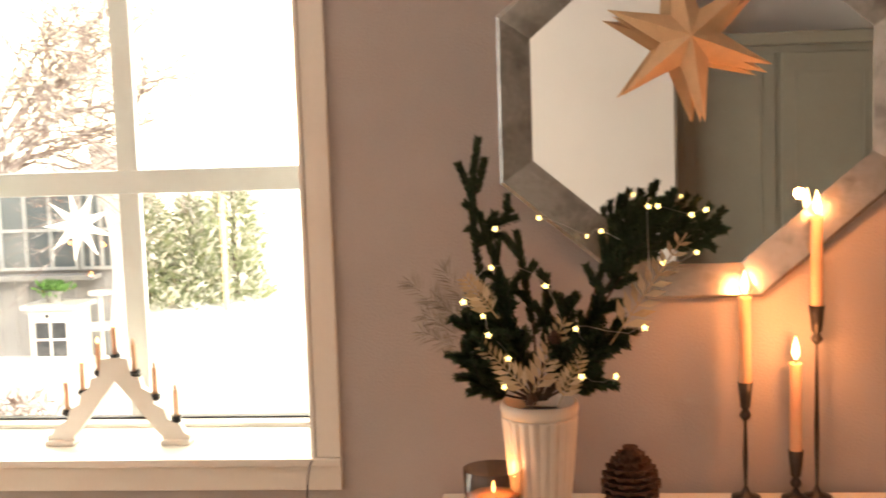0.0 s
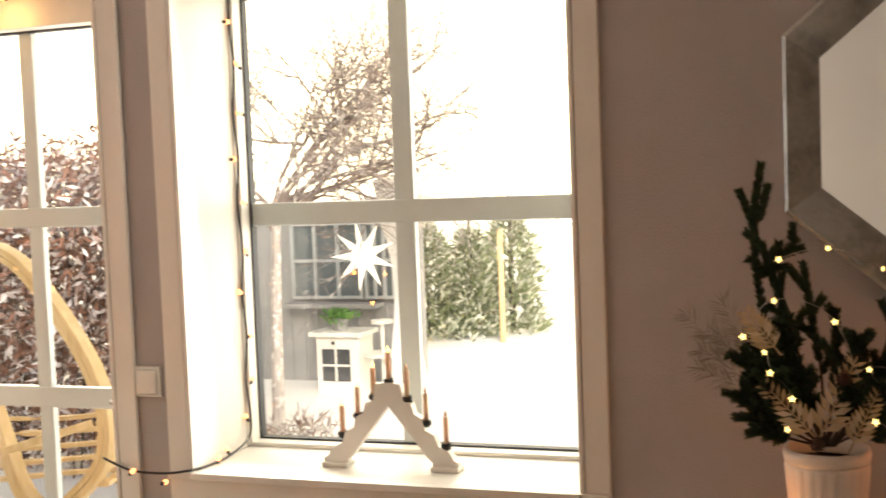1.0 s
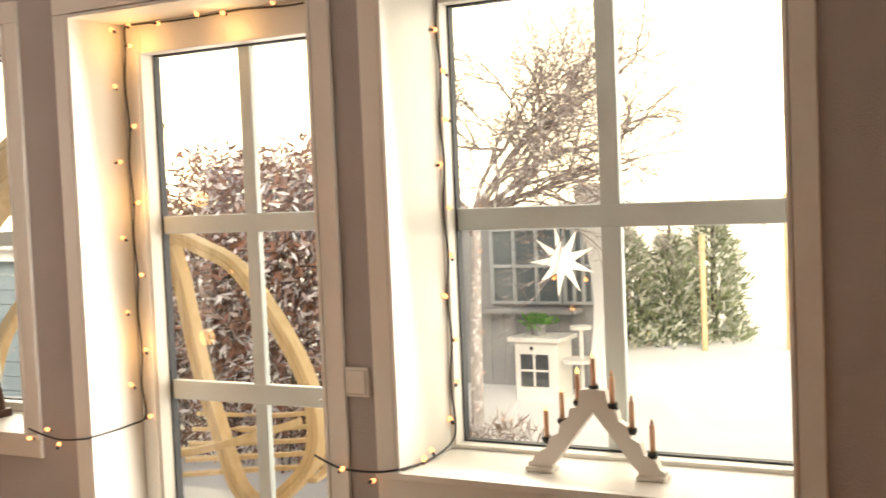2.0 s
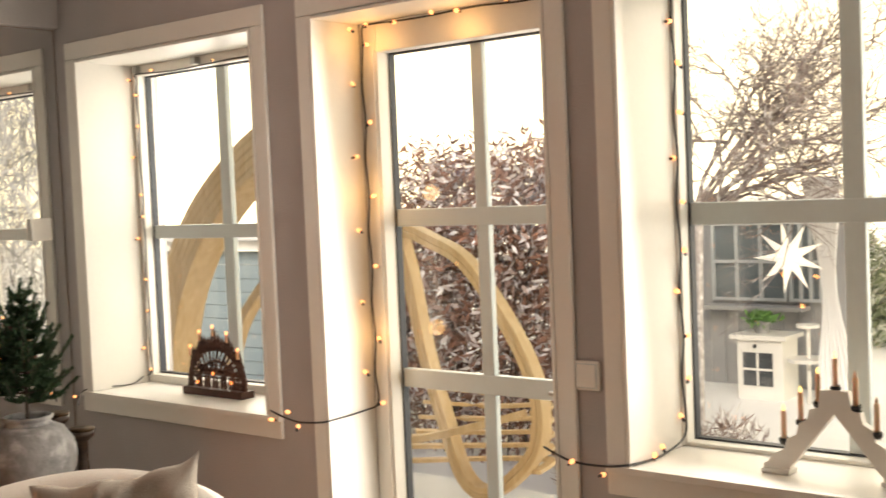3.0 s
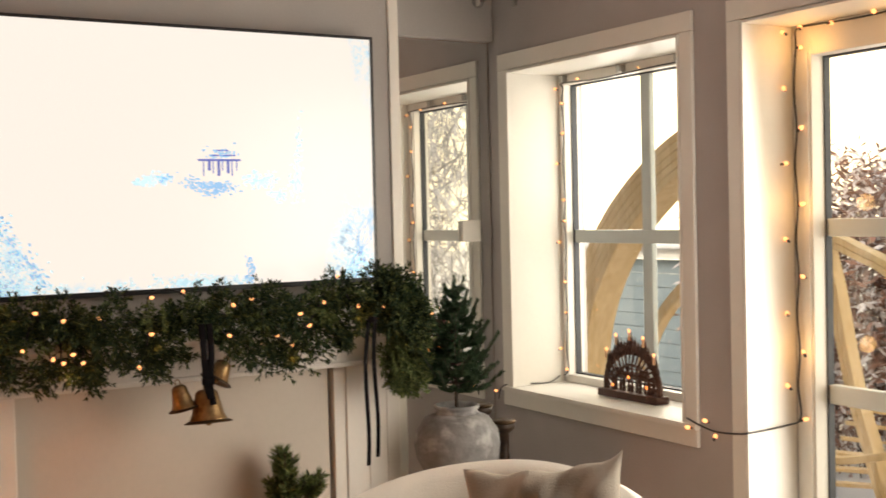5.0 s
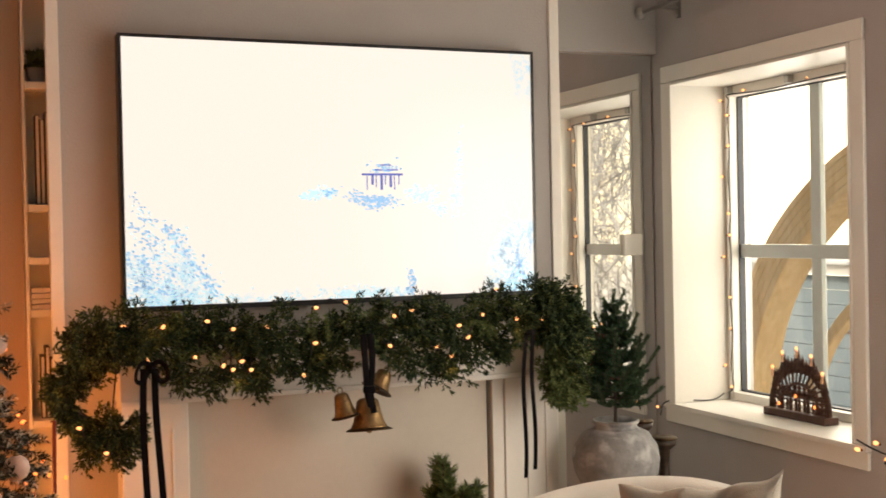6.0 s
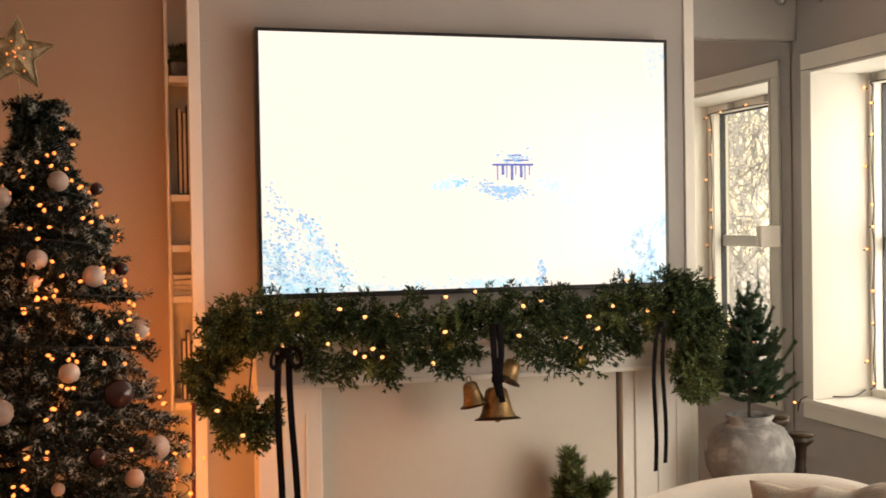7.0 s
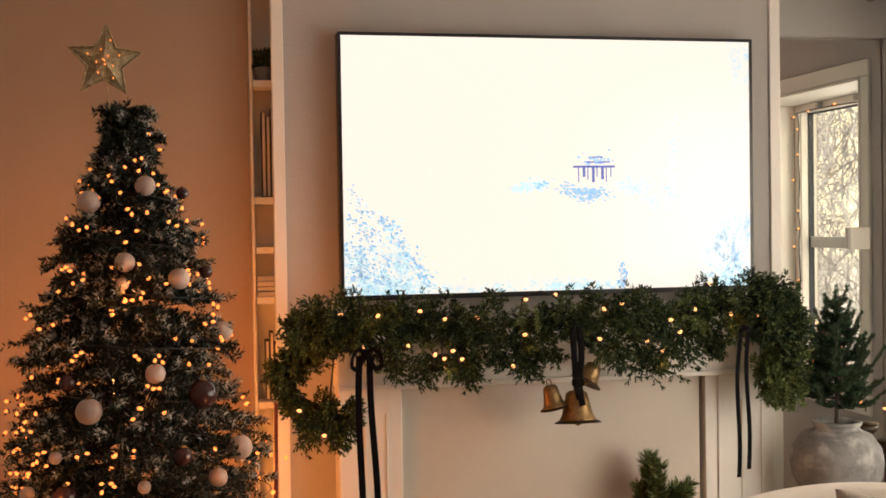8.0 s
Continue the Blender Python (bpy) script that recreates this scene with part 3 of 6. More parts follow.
def screen_material():
    m = bpy.data.materials.new("winter_picture")
    m.use_nodes = True
    n, l = m.node_tree.nodes, m.node_tree.links
    b = n["Principled BSDF"]
    b.inputs["Base Color"].default_value, b.inputs["Roughness"].default_value = (0.01, 0.01, 0.01, 1), 0.25
    co, sep = n.new("ShaderNodeTexCoord"), n.new("ShaderNodeSeparateXYZ")
    l.new(co.outputs["Generated"], sep.inputs[0])

    def math_node(op, a, b2, c=None):
        k = n.new("ShaderNodeMath")
        k.operation = op
        for i, v in enumerate((a, b2, c)):
            if v is None:
                continue
            if isinstance(v, (int, float)):
                k.inputs[i].default_value = v
            else:
                l.new(v, k.inputs[i])
        k.use_clamp = op == "MULTIPLY_ADD"
        return k.outputs[0]

    u, v = sep.outputs["Y"], sep.outputs["Z"]

    def blob(cu, cv, ru, rv):
        du = math_node("DIVIDE", math_node("SUBTRACT", u, cu), ru)
        dv = math_node("DIVIDE", math_node("SUBTRACT", v, cv), rv)
        d = math_node("ADD", math_node("MULTIPLY", du, du), math_node("MULTIPLY", dv, dv))
        return math_node("MULTIPLY_ADD", d, -1.0, 1.0)

    total = None
    for cu, cv, ru, rv, k in ((0.03, 0.0, 0.19, 0.22, 0.8), (0.98, 0.05, 0.12, 0.26, 0.7), (0.45, 0.0, 0.3, 0.05, 0.3), (1.0, 1.0, 0.06, 0.3, 0.25)):
        bl = math_node("MULTIPLY", blob(cu, cv, ru, rv), k)
        total = bl if total is None else math_node("MAXIMUM", total, bl)
    no = n.new("ShaderNodeTexNoise")
    no.inputs["Scale"].default_value, no.inputs["Detail"].default_value, no.inputs["Roughness"].default_value = 46.0, 8, 0.8
    l.new(co.outputs["Object"], no.inputs["Vector"])
    lo = n.new("ShaderNodeTexNoise")
    lo.inputs["Scale"].default_value, lo.inputs["Detail"].default_value, lo.inputs["Roughness"].default_value = 6.5, 5, 0.7
    l.new(co.outputs["Object"], lo.inputs["Vector"])
    clump = math_node("MULTIPLY_ADD", lo.outputs["Fac"], 6.0, -2.4)
    fine = math_node("MULTIPLY_ADD", no.outputs["Fac"], 6.0, -2.5)
    fac = math_node("MULTIPLY", math_node("MULTIPLY", math_node("POWER", total, 0.5), clump), fine)
    ramp = n.new("ShaderNodeValToRGB")
    e = ramp.color_ramp.elements
    e[0].position, e[0].color = 0.0, (1.0, 0.94, 0.84, 1)
    e[1].position, e[1].color = 0.75, (0.10, 0.20, 0.38, 1)
    mid = e.new(0.3)
    mid.color = (0.62, 0.85, 0.95, 1)
    l.new(fac, ramp.inputs[0])
    l.new(ramp.outputs[0], b.inputs["Emission Color"])
    b.inputs["Emission Strength"].default_value = 1.05
    return m


SCREEN = screen_material()
part("screen", boxes((TX - 0.002, TX, TY0 + b, TY1 - b, TZ0 + b * 1.6, TZ1 - b)), SCREEN, tv)
INK = glow("picture_ink", (0.10, 0.13, 0.42), 0.8)
BLUEINK = glow("picture_blue", (0.20, 0.40, 0.66), 1.0)


def on_screen(u, v):
    return TY0 + b + (TY1 - TY0 - 2 * b) * u, TZ0 + (TZ1 - TZ0) * v


PALEINK = glow("picture_pale_blue", (0.44, 0.74, 0.88), 0.9)


def strokes(name, mat, clumps, label="", seed=3):
    """Short flat brush-like strokes lying on the screen, in clumps of (u, v, spread u, spread v, count, length, slope)."""
    rng = random.Random(seed)
    bm = bmesh.new()
    for cu, cv, su, sv, count, ln, slope in clumps:
        for _ in range(count):
            u, v = cu + rng.gauss(0, su), cv + rng.gauss(0, sv)
            if not (0.004 < u < 0.996 and 0.02 < v < 0.985):
                continue
            y, z = on_screen(u, v)
            a = slope + rng.gauss(0, 0.5)
            dy, dz = math.cos(a) * ln * rng.uniform(0.5, 1.3) / 2, math.sin(a) * ln * rng.uniform(0.5, 1.3) / 2
            w = ln * rng.uniform(0.12, 0.3)
            nz, ny = w * math.cos(a), -w * math.sin(a)
            x = TX + 0.0006 + 0.0003 * rng.random()
            bm.faces.new([bm.verts.new((x, yy, min(max(zz, TZ0 + 0.02), TZ1 - 0.013))) for yy, zz in ((y - dy, z - dz), (y + ny, z + nz), (y + dy, z + dz), (y - ny, z - nz))])
    ob = part(name, bm, mat, tv, label)
    ob["kind"] = "stuff"
    return ob


bm = bmesh.new()
for k in range(8):
    y, z = on_screen(0.560 + k * 0.0115, 0.436 + 0.010 * ((k * 5) % 3))
    box(bm, TX, TX + 0.0008, y, y + (0.010 if k in (1, 3, 5) else 0.004), z, on_screen(0, 0.497)[1])
for u0, u1, v0, v1 in ((0.548, 0.652, 0.492, 0.500), (0.575, 0.640, 0.511, 0.516), (0.592, 0.622, 0.530, 0.535)):
    y0, z0 = on_screen(u0, v0)
    y1, z1 = on_screen(u1, v1)
    box(bm, TX, TX + 0.0008, y0, y1, z0, z1)
part("picture_pavilion", bm, INK, tv, "small dark pavilion in the picture")
strokes("picture_roof", BLUEINK, ((0.605, 0.518, 0.018, 0.012, 60, 0.014, 0.0), (0.588, 0.390, 0.022, 0.014, 150, 0.016, 0.1), (0.535, 0.415, 0.014, 0.014, 40, 0.016, -0.5)), "pale roof and rock of the pavilion", 5)
FIRCLUMPS = [(0.02 + 0.012 * (k % 3) + 0.022 * (k // 3) * (1 + 0.5 * (k % 3)) * 0.55, 0.40 - 0.034 * k, 0.010 + 0.0030 * k, 0.012, 6 + 3 * k, 0.015, -0.5) for k in range(11)]
FIRCLUMPS += [(0.09 + 0.013 * k, 0.30 - 0.030 * k, 0.010, 0.014, 13, 0.017, -0.7) for k in range(9)]
strokes("picture_fir", BLUEINK, FIRCLUMPS, "snowy fir in the corner of the picture", 8)
strokes("picture_fir_snow", PALEINK, [(u + 0.012, v - 0.02, su * 1.3, sv * 1.2, int(c * 0.7), ln, sl) for u, v, su, sv, c, ln, sl in FIRCLUMPS], "", 9)
strokes("picture_shrubs", PALEINK, ((0.415, 0.412, 0.014, 0.010, 45, 0.016, 0.3), (0.455, 0.428, 0.016, 0.012, 50, 0.016, 0.5), (0.70, 0.418, 0.020, 0.018, 110, 0.015, -0.2), (0.745, 0.355, 0.012, 0.012, 40, 0.015, -0.6), (0.79, 0.40, 0.009, 0.035, 60, 0.014, 1.2), (0.80, 0.55, 0.004, 0.06, 34, 0.014, 1.3), (0.10, 0.03, 0.06, 0.02, 220, 0.016, 0.2), (0.52, 0.035, 0.05, 0.014, 130, 0.014, 0.6), (0.36, 0.03, 0.02, 0.012, 40, 0.012, 0.5), (0.96, 0.06, 0.03, 0.03, 110, 0.02, 0.7)), "", 12)
strokes("picture_shoot", BLUEINK, ((0.668, 0.06, 0.006, 0.035, 50, 0.016, 1.4), (0.46, 0.428, 0.010, 0.008, 22, 0.016, 0.5)), "", 14)
bm = bmesh.new()
_rng = random.Random(4)


def picture_twig(u, v, a, ln, w, depth):
    y, z = on_screen(u, v)
    u2, v2 = u + math.cos(a) * ln * 0.6, v + math.sin(a) * ln
    y2, z2 = on_screen(min(u2, 0.995), v2)
    n = Vector((0, -(z2 - z), y2 - y)).normalized() * w
    bm.faces.new([bm.verts.new((TX + 0.0007, yy, zz)) for yy, zz in ((y + n.y, z + n.z), (y2 + n.y * 0.6, z2 + n.z * 0.6), (y2 - n.y * 0.6, z2 - n.z * 0.6), (y - n.y, z - n.z))])
    if depth:
        for s in (-1, 1):
            picture_twig(min(u2, 0.99), v2, a + s * _rng.uniform(0.25, 0.75), ln * _rng.uniform(0.6, 0.85), w * 0.62, depth - 1)


for u, a in ((0.945, 1.3), (0.975, 1.75), (0.915, 1.0)):
    picture_twig(u, 0.03, a, 0.11, 0.0024, 4)
part("picture_branch", bm, BLUEINK, tv, "bare branch in the corner of the picture")

# ---------------------------------------------------------------- octagonal mirror and console
OC = (0.366, 1.586)


def octagon(hw, hh, cut_x, cut_z):
    return [(-hw, -hh + cut_z), (-hw + cut_x, -hh), (hw - cut_x, -hh), (hw, -hh + cut_z), (hw, hh - cut_z), (hw - cut_x, hh), (-hw + cut_x, hh), (-hw, hh - cut_z)]


mir = thing("octagonal_mirror", "octagonal wall mirror with worn silver wooden frame", "mirror")
outer, inner = octagon(0.482, 0.488, 0.344, 0.288), octagon(0.402, 0.406, 0.310, 0.260)
ridge = octagon(0.474, 0.480, 0.340, 0.285)
for k in range(8):
    bm = bmesh.new()
    k2 = (k + 1) % 8
    rows = []
    for pts, y in ((outer, NY - 0.002), (outer, NY - 0.030), (ridge, NY - 0.036), (inner, NY - 0.020), (inner, NY - 0.002)):
        rows.append([bm.verts.new((OC[0] + pts[j][0], y, OC[1] + pts[j][1])) for j in (k, k2)])
    for a, c in zip(rows, rows[1:] + rows[:1]):
        bm.faces.new((a[0], a[1], c[1], c[0]))
    bmesh.ops.recalc_face_normals(bm, faces=bm.faces)
    part("frame_rail", bm, SILVERWOOD, mir, "worn silver frame rail")
bm = bmesh.new()
bm.faces.new([bm.verts.new((OC[0] + x, NY - 0.012, OC[1] + z)) for x, z in inner])
part("glass", bm, MIRROR, mir)

# what the mirror shows across the room
cab = thing("tall_cabinet", "sage grey panelled tall cabinet with a cornice", "cabinet")
part("body", boxes((0.80, 2.05, -2.35, -1.75, 0, 1.98), bevel=0.004), GREENCAB, cab)
part("cornice", boxes((0.77, 2.08, -2.38, -1.70, 1.98, 2.06), bevel=0.012), GREENCAB, cab)
for a, c in ((0.83, 1.40), (1.44, 2.02)):
    d = part("cabinet_door", boxes((a, c, -1.749, -1.728, 0.1, 1.93), bevel=0.003), GREENCAB, cab)
    part("door_panel", boxes((a + 0.08, a + 0.09, -1.727, -1.718, 0.2, 1.82), (c - 0.09, c - 0.08, -1.727, -1.718, 0.2, 1.82), (a + 0.09, c - 0.09, -1.727, -1.718, 1.81, 1.82), (a + 0.09, c - 0.09, -1.727, -1.718, 0.2, 0.21)), GREENCAB, d)

TABLE = 0.615
con = thing("console_table", "narrow white console table under the mirror", "console table")
part("tabletop", boxes((-0.28, 1.05, 2.36, 2.775, TABLE - 0.03, TABLE), bevel=0.004), WHITE, con)
for lx in (-0.25, 1.0):
    for ly in (2.38, 2.73):
        part("leg", boxes((lx, lx + 0.035, ly, ly + 0.035, 0, TABLE - 0.03), bevel=0.003), WHITE, con)
part("rail", boxes((-0.25, 1.03, 2.385, 2.405, TABLE - 0.11, TABLE - 0.031)), WHITE, con)

# vase with sprigs
VX, VY = -0.031, 2.56
vase = thing("vase", "white ribbed ceramic vase on the console table", "vase")
part("body", lathe([(0.055, 0), (0.064, 0.01), (0.073, 0.13), (0.083, 0.245), (0.086, 0.254), (0.076, 0.254), (0.062, 0.05), (0.0, 0.03)], 176, (VX, VY, TABLE), lambda a, z: 1 + (0.055 * abs(math.cos(a * 11)) if 0.015 < z < 0.25 else 0)), CERAMIC, vase, "", True)

part("rim", lathe([(0.0865, 0.2545), (0.088, 0.262), (0.090, 0.272), (0.087, 0.284), (0.079, 0.284), (0.0755, 0.2545)], 64, (VX, VY, TABLE)), CERAMIC, vase, "", True)

bouquet = thing("fir_bouquet", "dark fir branches with gold leaf sprigs in the white vase", "bouquet")


def vp(px, pz, dy=0.0):
    """A place on the upright plane through the vase, in centimetres from its rim's middle."""
    return (VX + px * 0.01045, VY + dy, TABLE + 0.284 + pz * 0.01045)


BRANCHES = [
    ([(-1.3, 0.2), (-9.0, 14.7), (-12.8, 32.8), (-13.5, 46.0), (-12.0, 57.3)], 0.04, 0),
    ([(-13.0, 38.8), (-13.9, 45.4), (-16.5, 52.0)], 0.04, 0),
    ([(-12.8, 45.4), (-11.5, 49.4), (-10.7, 52.8)], 0.03, 0),
    ([(-12.6, 34.0), (-10.1, 36.4), (-5.3, 41.8)], 0.02, 2),
    ([(-0.8, 0.2), (-5.3, 19.5), (-9.4, 32.8), (-11.9, 41.2)], 0.00, 3),
    ([(-0.4, 0.2), (-0.8, 14.7), (-2.5, 26.7), (-3.9, 37.3)], -0.02, 2),
    ([(0.0, 0.2), (1.6, 14.7), (2.2, 28.4)], -0.07, 2),
    ([(0.9, 0.2), (8.8, 13.5), (14.9, 30.4), (18.9, 36.4), (22.2, 39.8)], 0.05, 6),
    ([(1.5, 0.2), (11.0, 17.1), (18.9, 31.0), (24.5, 37.6), (28.8, 41.2)], 0.03, 9),
    ([(1.5, 0.2), (12.1, 17.7), (22.2, 32.2), (30.7, 36.4), (38.9, 38.4)], 0.02, 7),
    ([(22.2, 32.2), (29.6, 34.0), (36.6, 34.0)], 0.01, 3),
    ([(0.9, 0.2), (9.9, 9.3), (17.8, 15.9)], -0.05, 7),
    ([(0.9, 0.2), (6.5, 3.9), (12.4, 6.0)], -0.07, 6),
    ([(1.5, 0.2), (9.9, 14.7), (14.4, 21.3)], -0.03, 6),
    ([(-1.3, 0.2), (-9.2, 9.9), (-15.7, 18.1)], -0.03, 7),
    ([(-1.3, 0.2), (-9.8, 5.1), (-16.2, 11.3)], -0.05, 6),
    ([(-1.3, 0.2), (-8.7, 2.7), (-14.2, 7.0)], -0.07, 6),
    ([(-1.6, 0.2), (-8.1, 13.5), (-12.4, 23.1)], -0.04, 7),
    ([(-0.2, 0.2), (4.3, 12.3), (6.3, 23.1)], -0.08, 6),
    ([(-0.8, 0.2), (-5.3, 13.5), (-7.6, 26.1)], -0.09, 6),
    ([(-0.4, 0.2), (-3.0, 8.7), (-4.2, 15.9)], -0.12, 6),
    ([(0.3, 0.2), (3.7, 7.5), (5.4, 13.5)], -0.12, 6),
    ([(-0.8, 0.2), (-6.4, 6.3), (-10.3, 14.7)], -0.10, 6),
    ([(0.3, 0.2), (7.1, 7.5), (11.0, 11.7)], -0.10, 6),
]
bm = bmesh.new()
paths = []
for pts, dy, side_count in BRANCHES:
    last = len(pts) - 1
    line = spline([vp(x, z, dy * k / last if pts[0][1] < 5 else dy) for k, (x, z) in enumerate(pts)], 5)
    tube(bm, line, 0.0036, 5, taper=0.35)
    paths.append(line[len(line) * 2 // 5:] if pts[0][1] < 5 else line)
    side_count = int(side_count * 2.3)
    for k in range(side_count):
        at = int(len(line) * (0.36 + 0.58 * (k + random.random() * 0.6) / max(1, side_count)))
        p = line[min(at, len(line) - 2)]
        d = (line[min(at + 1, len(line) - 1)] - line[max(at - 1, 0)]).normalized()
        out = Vector((-d.z, 0, d.x)) * (1 if k % 2 else -1) * random.uniform(0.45, 0.95) + Vector((0, random.uniform(-0.6, 0.3), 0.15))
        tip = p + (d + out).normalized() * random.uniform(0.032, 0.060)
        mid = p.lerp(tip, 0.55) + Vector((0, 0, 0.003))
        tube(bm, [p, mid, tip], 0.0018, 4)
        paths.append([p, mid, tip])
part("stem", bm, BARK, bouquet)
bases, ways, long_ = fingers(paths, 0.0155, 5600, 0.95)
blades("needles", bases, ways, long_, 0.0028, FIR, bouquet, kind="stuff")
# pale frosted sprig
bases, ways = [], []
for px, pz in ((-27, 27), (-24, 20), (-22, 24), (-25, 16), (-20, 30)):
    a, c = vp(-8, 8), vp(px, pz, -0.02)
    bb, ww = sprig_needles([tuple(np.add(np.multiply(a, 0.5), np.multiply(c, 0.5)))], [c], 90, 0.8)
    bases.append(bb), ways.append(ww)
bases, ways = np.concatenate(bases), np.concatenate(ways)
blades("frosted_sprig", bases, ways, 0.045, 0.0024, PALESPRIG, bouquet, "pale frosted pine sprig", "stuff")
# gold fern-like sprigs
for x0, z0, x1, z1, wdt in ((15, 14, 31, 37, 0.055), (-8, 20, -15, 29, 0.045), (-2, 2, 6, 20, 0.05), (-1, 3, -12, 15, 0.045), (4, 1, 10, 14, 0.04)):
    bm = bmesh.new()
    a, c = Vector(vp(x0, z0, -0.10)), Vector(vp(x1, z1, -0.10))
    tube(bm, [a, c], 0.0018, 5)
    d = (c - a)
    side = Vector((-d.z, 0, d.x)).normalized()
    n = 9
    for k in range(n):
        for s in (-1, 1):
            p = a + d * (0.18 + 0.8 * k / n)
            ln = wdt * (1 - 0.55 * k / n)
            tip = p + (side * s * 0.8 + d.normalized() * 0.75) * ln + Vector((0, random.uniform(-0.012, 0.012), 0))
            m = (p + tip) / 2
            off = (tip - p).normalized().cross(Vector((0, 1, 0))) * ln * 0.17
            th = Vector((0, 0.0012, 0))
            q1 = [bm.verts.new(v) for v in (p - th, m + off - th, tip - th, m - off - th)]
            q2 = [bm.verts.new(v) for v in (p + th, m + off + th, tip + th, m - off + th)]
            bm.faces.new(q1)
            bm.faces.new(q2[::-1])
    part("gold_sprig", bm, GOLDLEAF, bouquet, "gold painted leaf sprig")


def cone_scales(bm, center, h, r, rings=9, per=9):
    """Overlapping scales round an egg-shaped core."""
    cx, cy, cz = center
    for k in range(rings):
        t = (k + 0.5) / rings
        rr = r * math.sin(math.pi * (0.2 + 0.78 * t)) ** 0.8
        z = cz + h * t
        for j in range(per):
            a = 2 * math.pi * (j + 0.5 * (k % 2)) / per + 0.1 * k
            dx, dy = math.cos(a), math.sin(a)
            w = rr * 0.42
            tip = Vector((cx + dx * rr * 1.12, cy + dy * rr * 1.12, z + h * 0.05))
            b0 = Vector((cx + dx * rr * 0.35, cy + dy * rr * 0.35, z - h * 0.02))
            sd = Vector((-dy, dx, 0)) * w
            v = [bm.verts.new(p) for p in (b0, b0 + (tip - b0) * 0.6 + sd, tip, b0 + (tip - b0) * 0.6 - sd, tip - Vector((0, 0, h * 0.07)))]
            bm.faces.new(v[:4])
            bm.faces.new((v[1], v[4], v[2]))
            bm.faces.new((v[3], v[2], v[4]))
    bmesh.ops.create_uvsphere(bm, u_segments=10, v_segments=8, radius=1.0, matrix=Matrix.LocRotScale((cx, cy, cz + h * 0.5), None, (r * 0.55, r * 0.55, h * 0.5)))
    return bm


part("small_cone", cone_scales(bmesh.new(), vp(3.5, 15, -0.14), 0.032, 0.016, 5, 7), CONE, bouquet, "small brown cone")
part("small_cone", cone_scales(bmesh.new(), vp(-1.5, 2, -0.13), 0.03, 0.015, 5, 7), CONE, bouquet, "small brown cone")
cone = thing("pine_cone", "large dark brown pine cone on the console table", "pine cone")
part("cone_body", cone_scales(bmesh.new(), (0.178, 2.65, TABLE), 0.155, 0.064, 10, 11), CONE, cone)


def star_bulb():
    bm = bmesh.new()
    top, bot = bm.verts.new((0, -0.002, 0)), bm.verts.new((0, 0.002, 0))
    ring = []
    for k in range(10):
        r = 0.0085 if k % 2 == 0 else 0.0042
        a = math.pi / 2 + math.pi * k / 5
        ring.append(bm.verts.new((r * math.cos(a), 0, r * math.sin(a))))
    for k in range(10):
        bm.faces.new((ring[k], ring[(k + 1) % 10], top))
        bm.faces.new((ring[(k + 1) % 10], ring[k], bot))
    return bm


STARMESH = shared_mesh(star_bulb(), "star_bulb", STARBULB, False)
star_lights = thing("star_string_lights", "small warm star string lights in the fir bouquet", "string lights")
SPOTS = [(1, 41), (11, 36), (14, 37), (24, 42), (26, 42), (33, 40), (36, 41), (27, 30), (34, 32), (-9, 31), (-15, 24), (2, 27), (-11, 21), (-10, 17), (8, 18), (22, 18), (-6, 12), (-7, 6), (9, 8), (16, 8), (-8, 39)]
bm = bmesh.new()
places = [Vector(vp(x, z, -0.13 + (0.12 if z > 28 and x > 5 else 0.0))) for x, z in SPOTS]
tube(bm, spline([places[k] + Vector((0, 0.03, 0)) for k in (20, 0, 1, 2, 7, 8, 6, 5, 4, 3, 15, 14, 19, 18, 11, 9, 10, 12, 13, 16, 17)], 4), 0.0008, 4)
part("wire", bm, STEEL, star_lights, "thin silver wire")
for p in places:
    put(STARMESH, "star_bulb", p, star_lights, random.uniform(0.85, 1.1), (random.uniform(-0.4, 0.4), random.uniform(0, 6), random.uniform(-0.6, 0.6)))

# glass candle
gc = thing("glass_candle", "smoked glass tumbler with a lit candle", "candle")
part("tumbler", lathe([(0.055, 0), (0.06, 0.004), (0.068, 0.146), (0.0655, 0.146), (0.052, 0.012), (0.0, 0.012)], 36, (-0.138, 2.5, TABLE)), TUMBLER, gc, "smoked glass tumbler", True)
part("wax", lathe([(0.052, 0.013), (0.059, 0.085), (0.0, 0.083)], 28, (-0.138, 2.5, TABLE)), WAX, gc, "", True)
part("flame", lathe([(0.0, 0), (0.005, 0.006), (0.0045, 0.014), (0.0, 0.03)], 10, (-0.138, 2.5, TABLE + 0.088)), FLAME, gc, "", True)
warm_point(-0.138, 2.5, TABLE + 0.125, 0.26, 0.01)


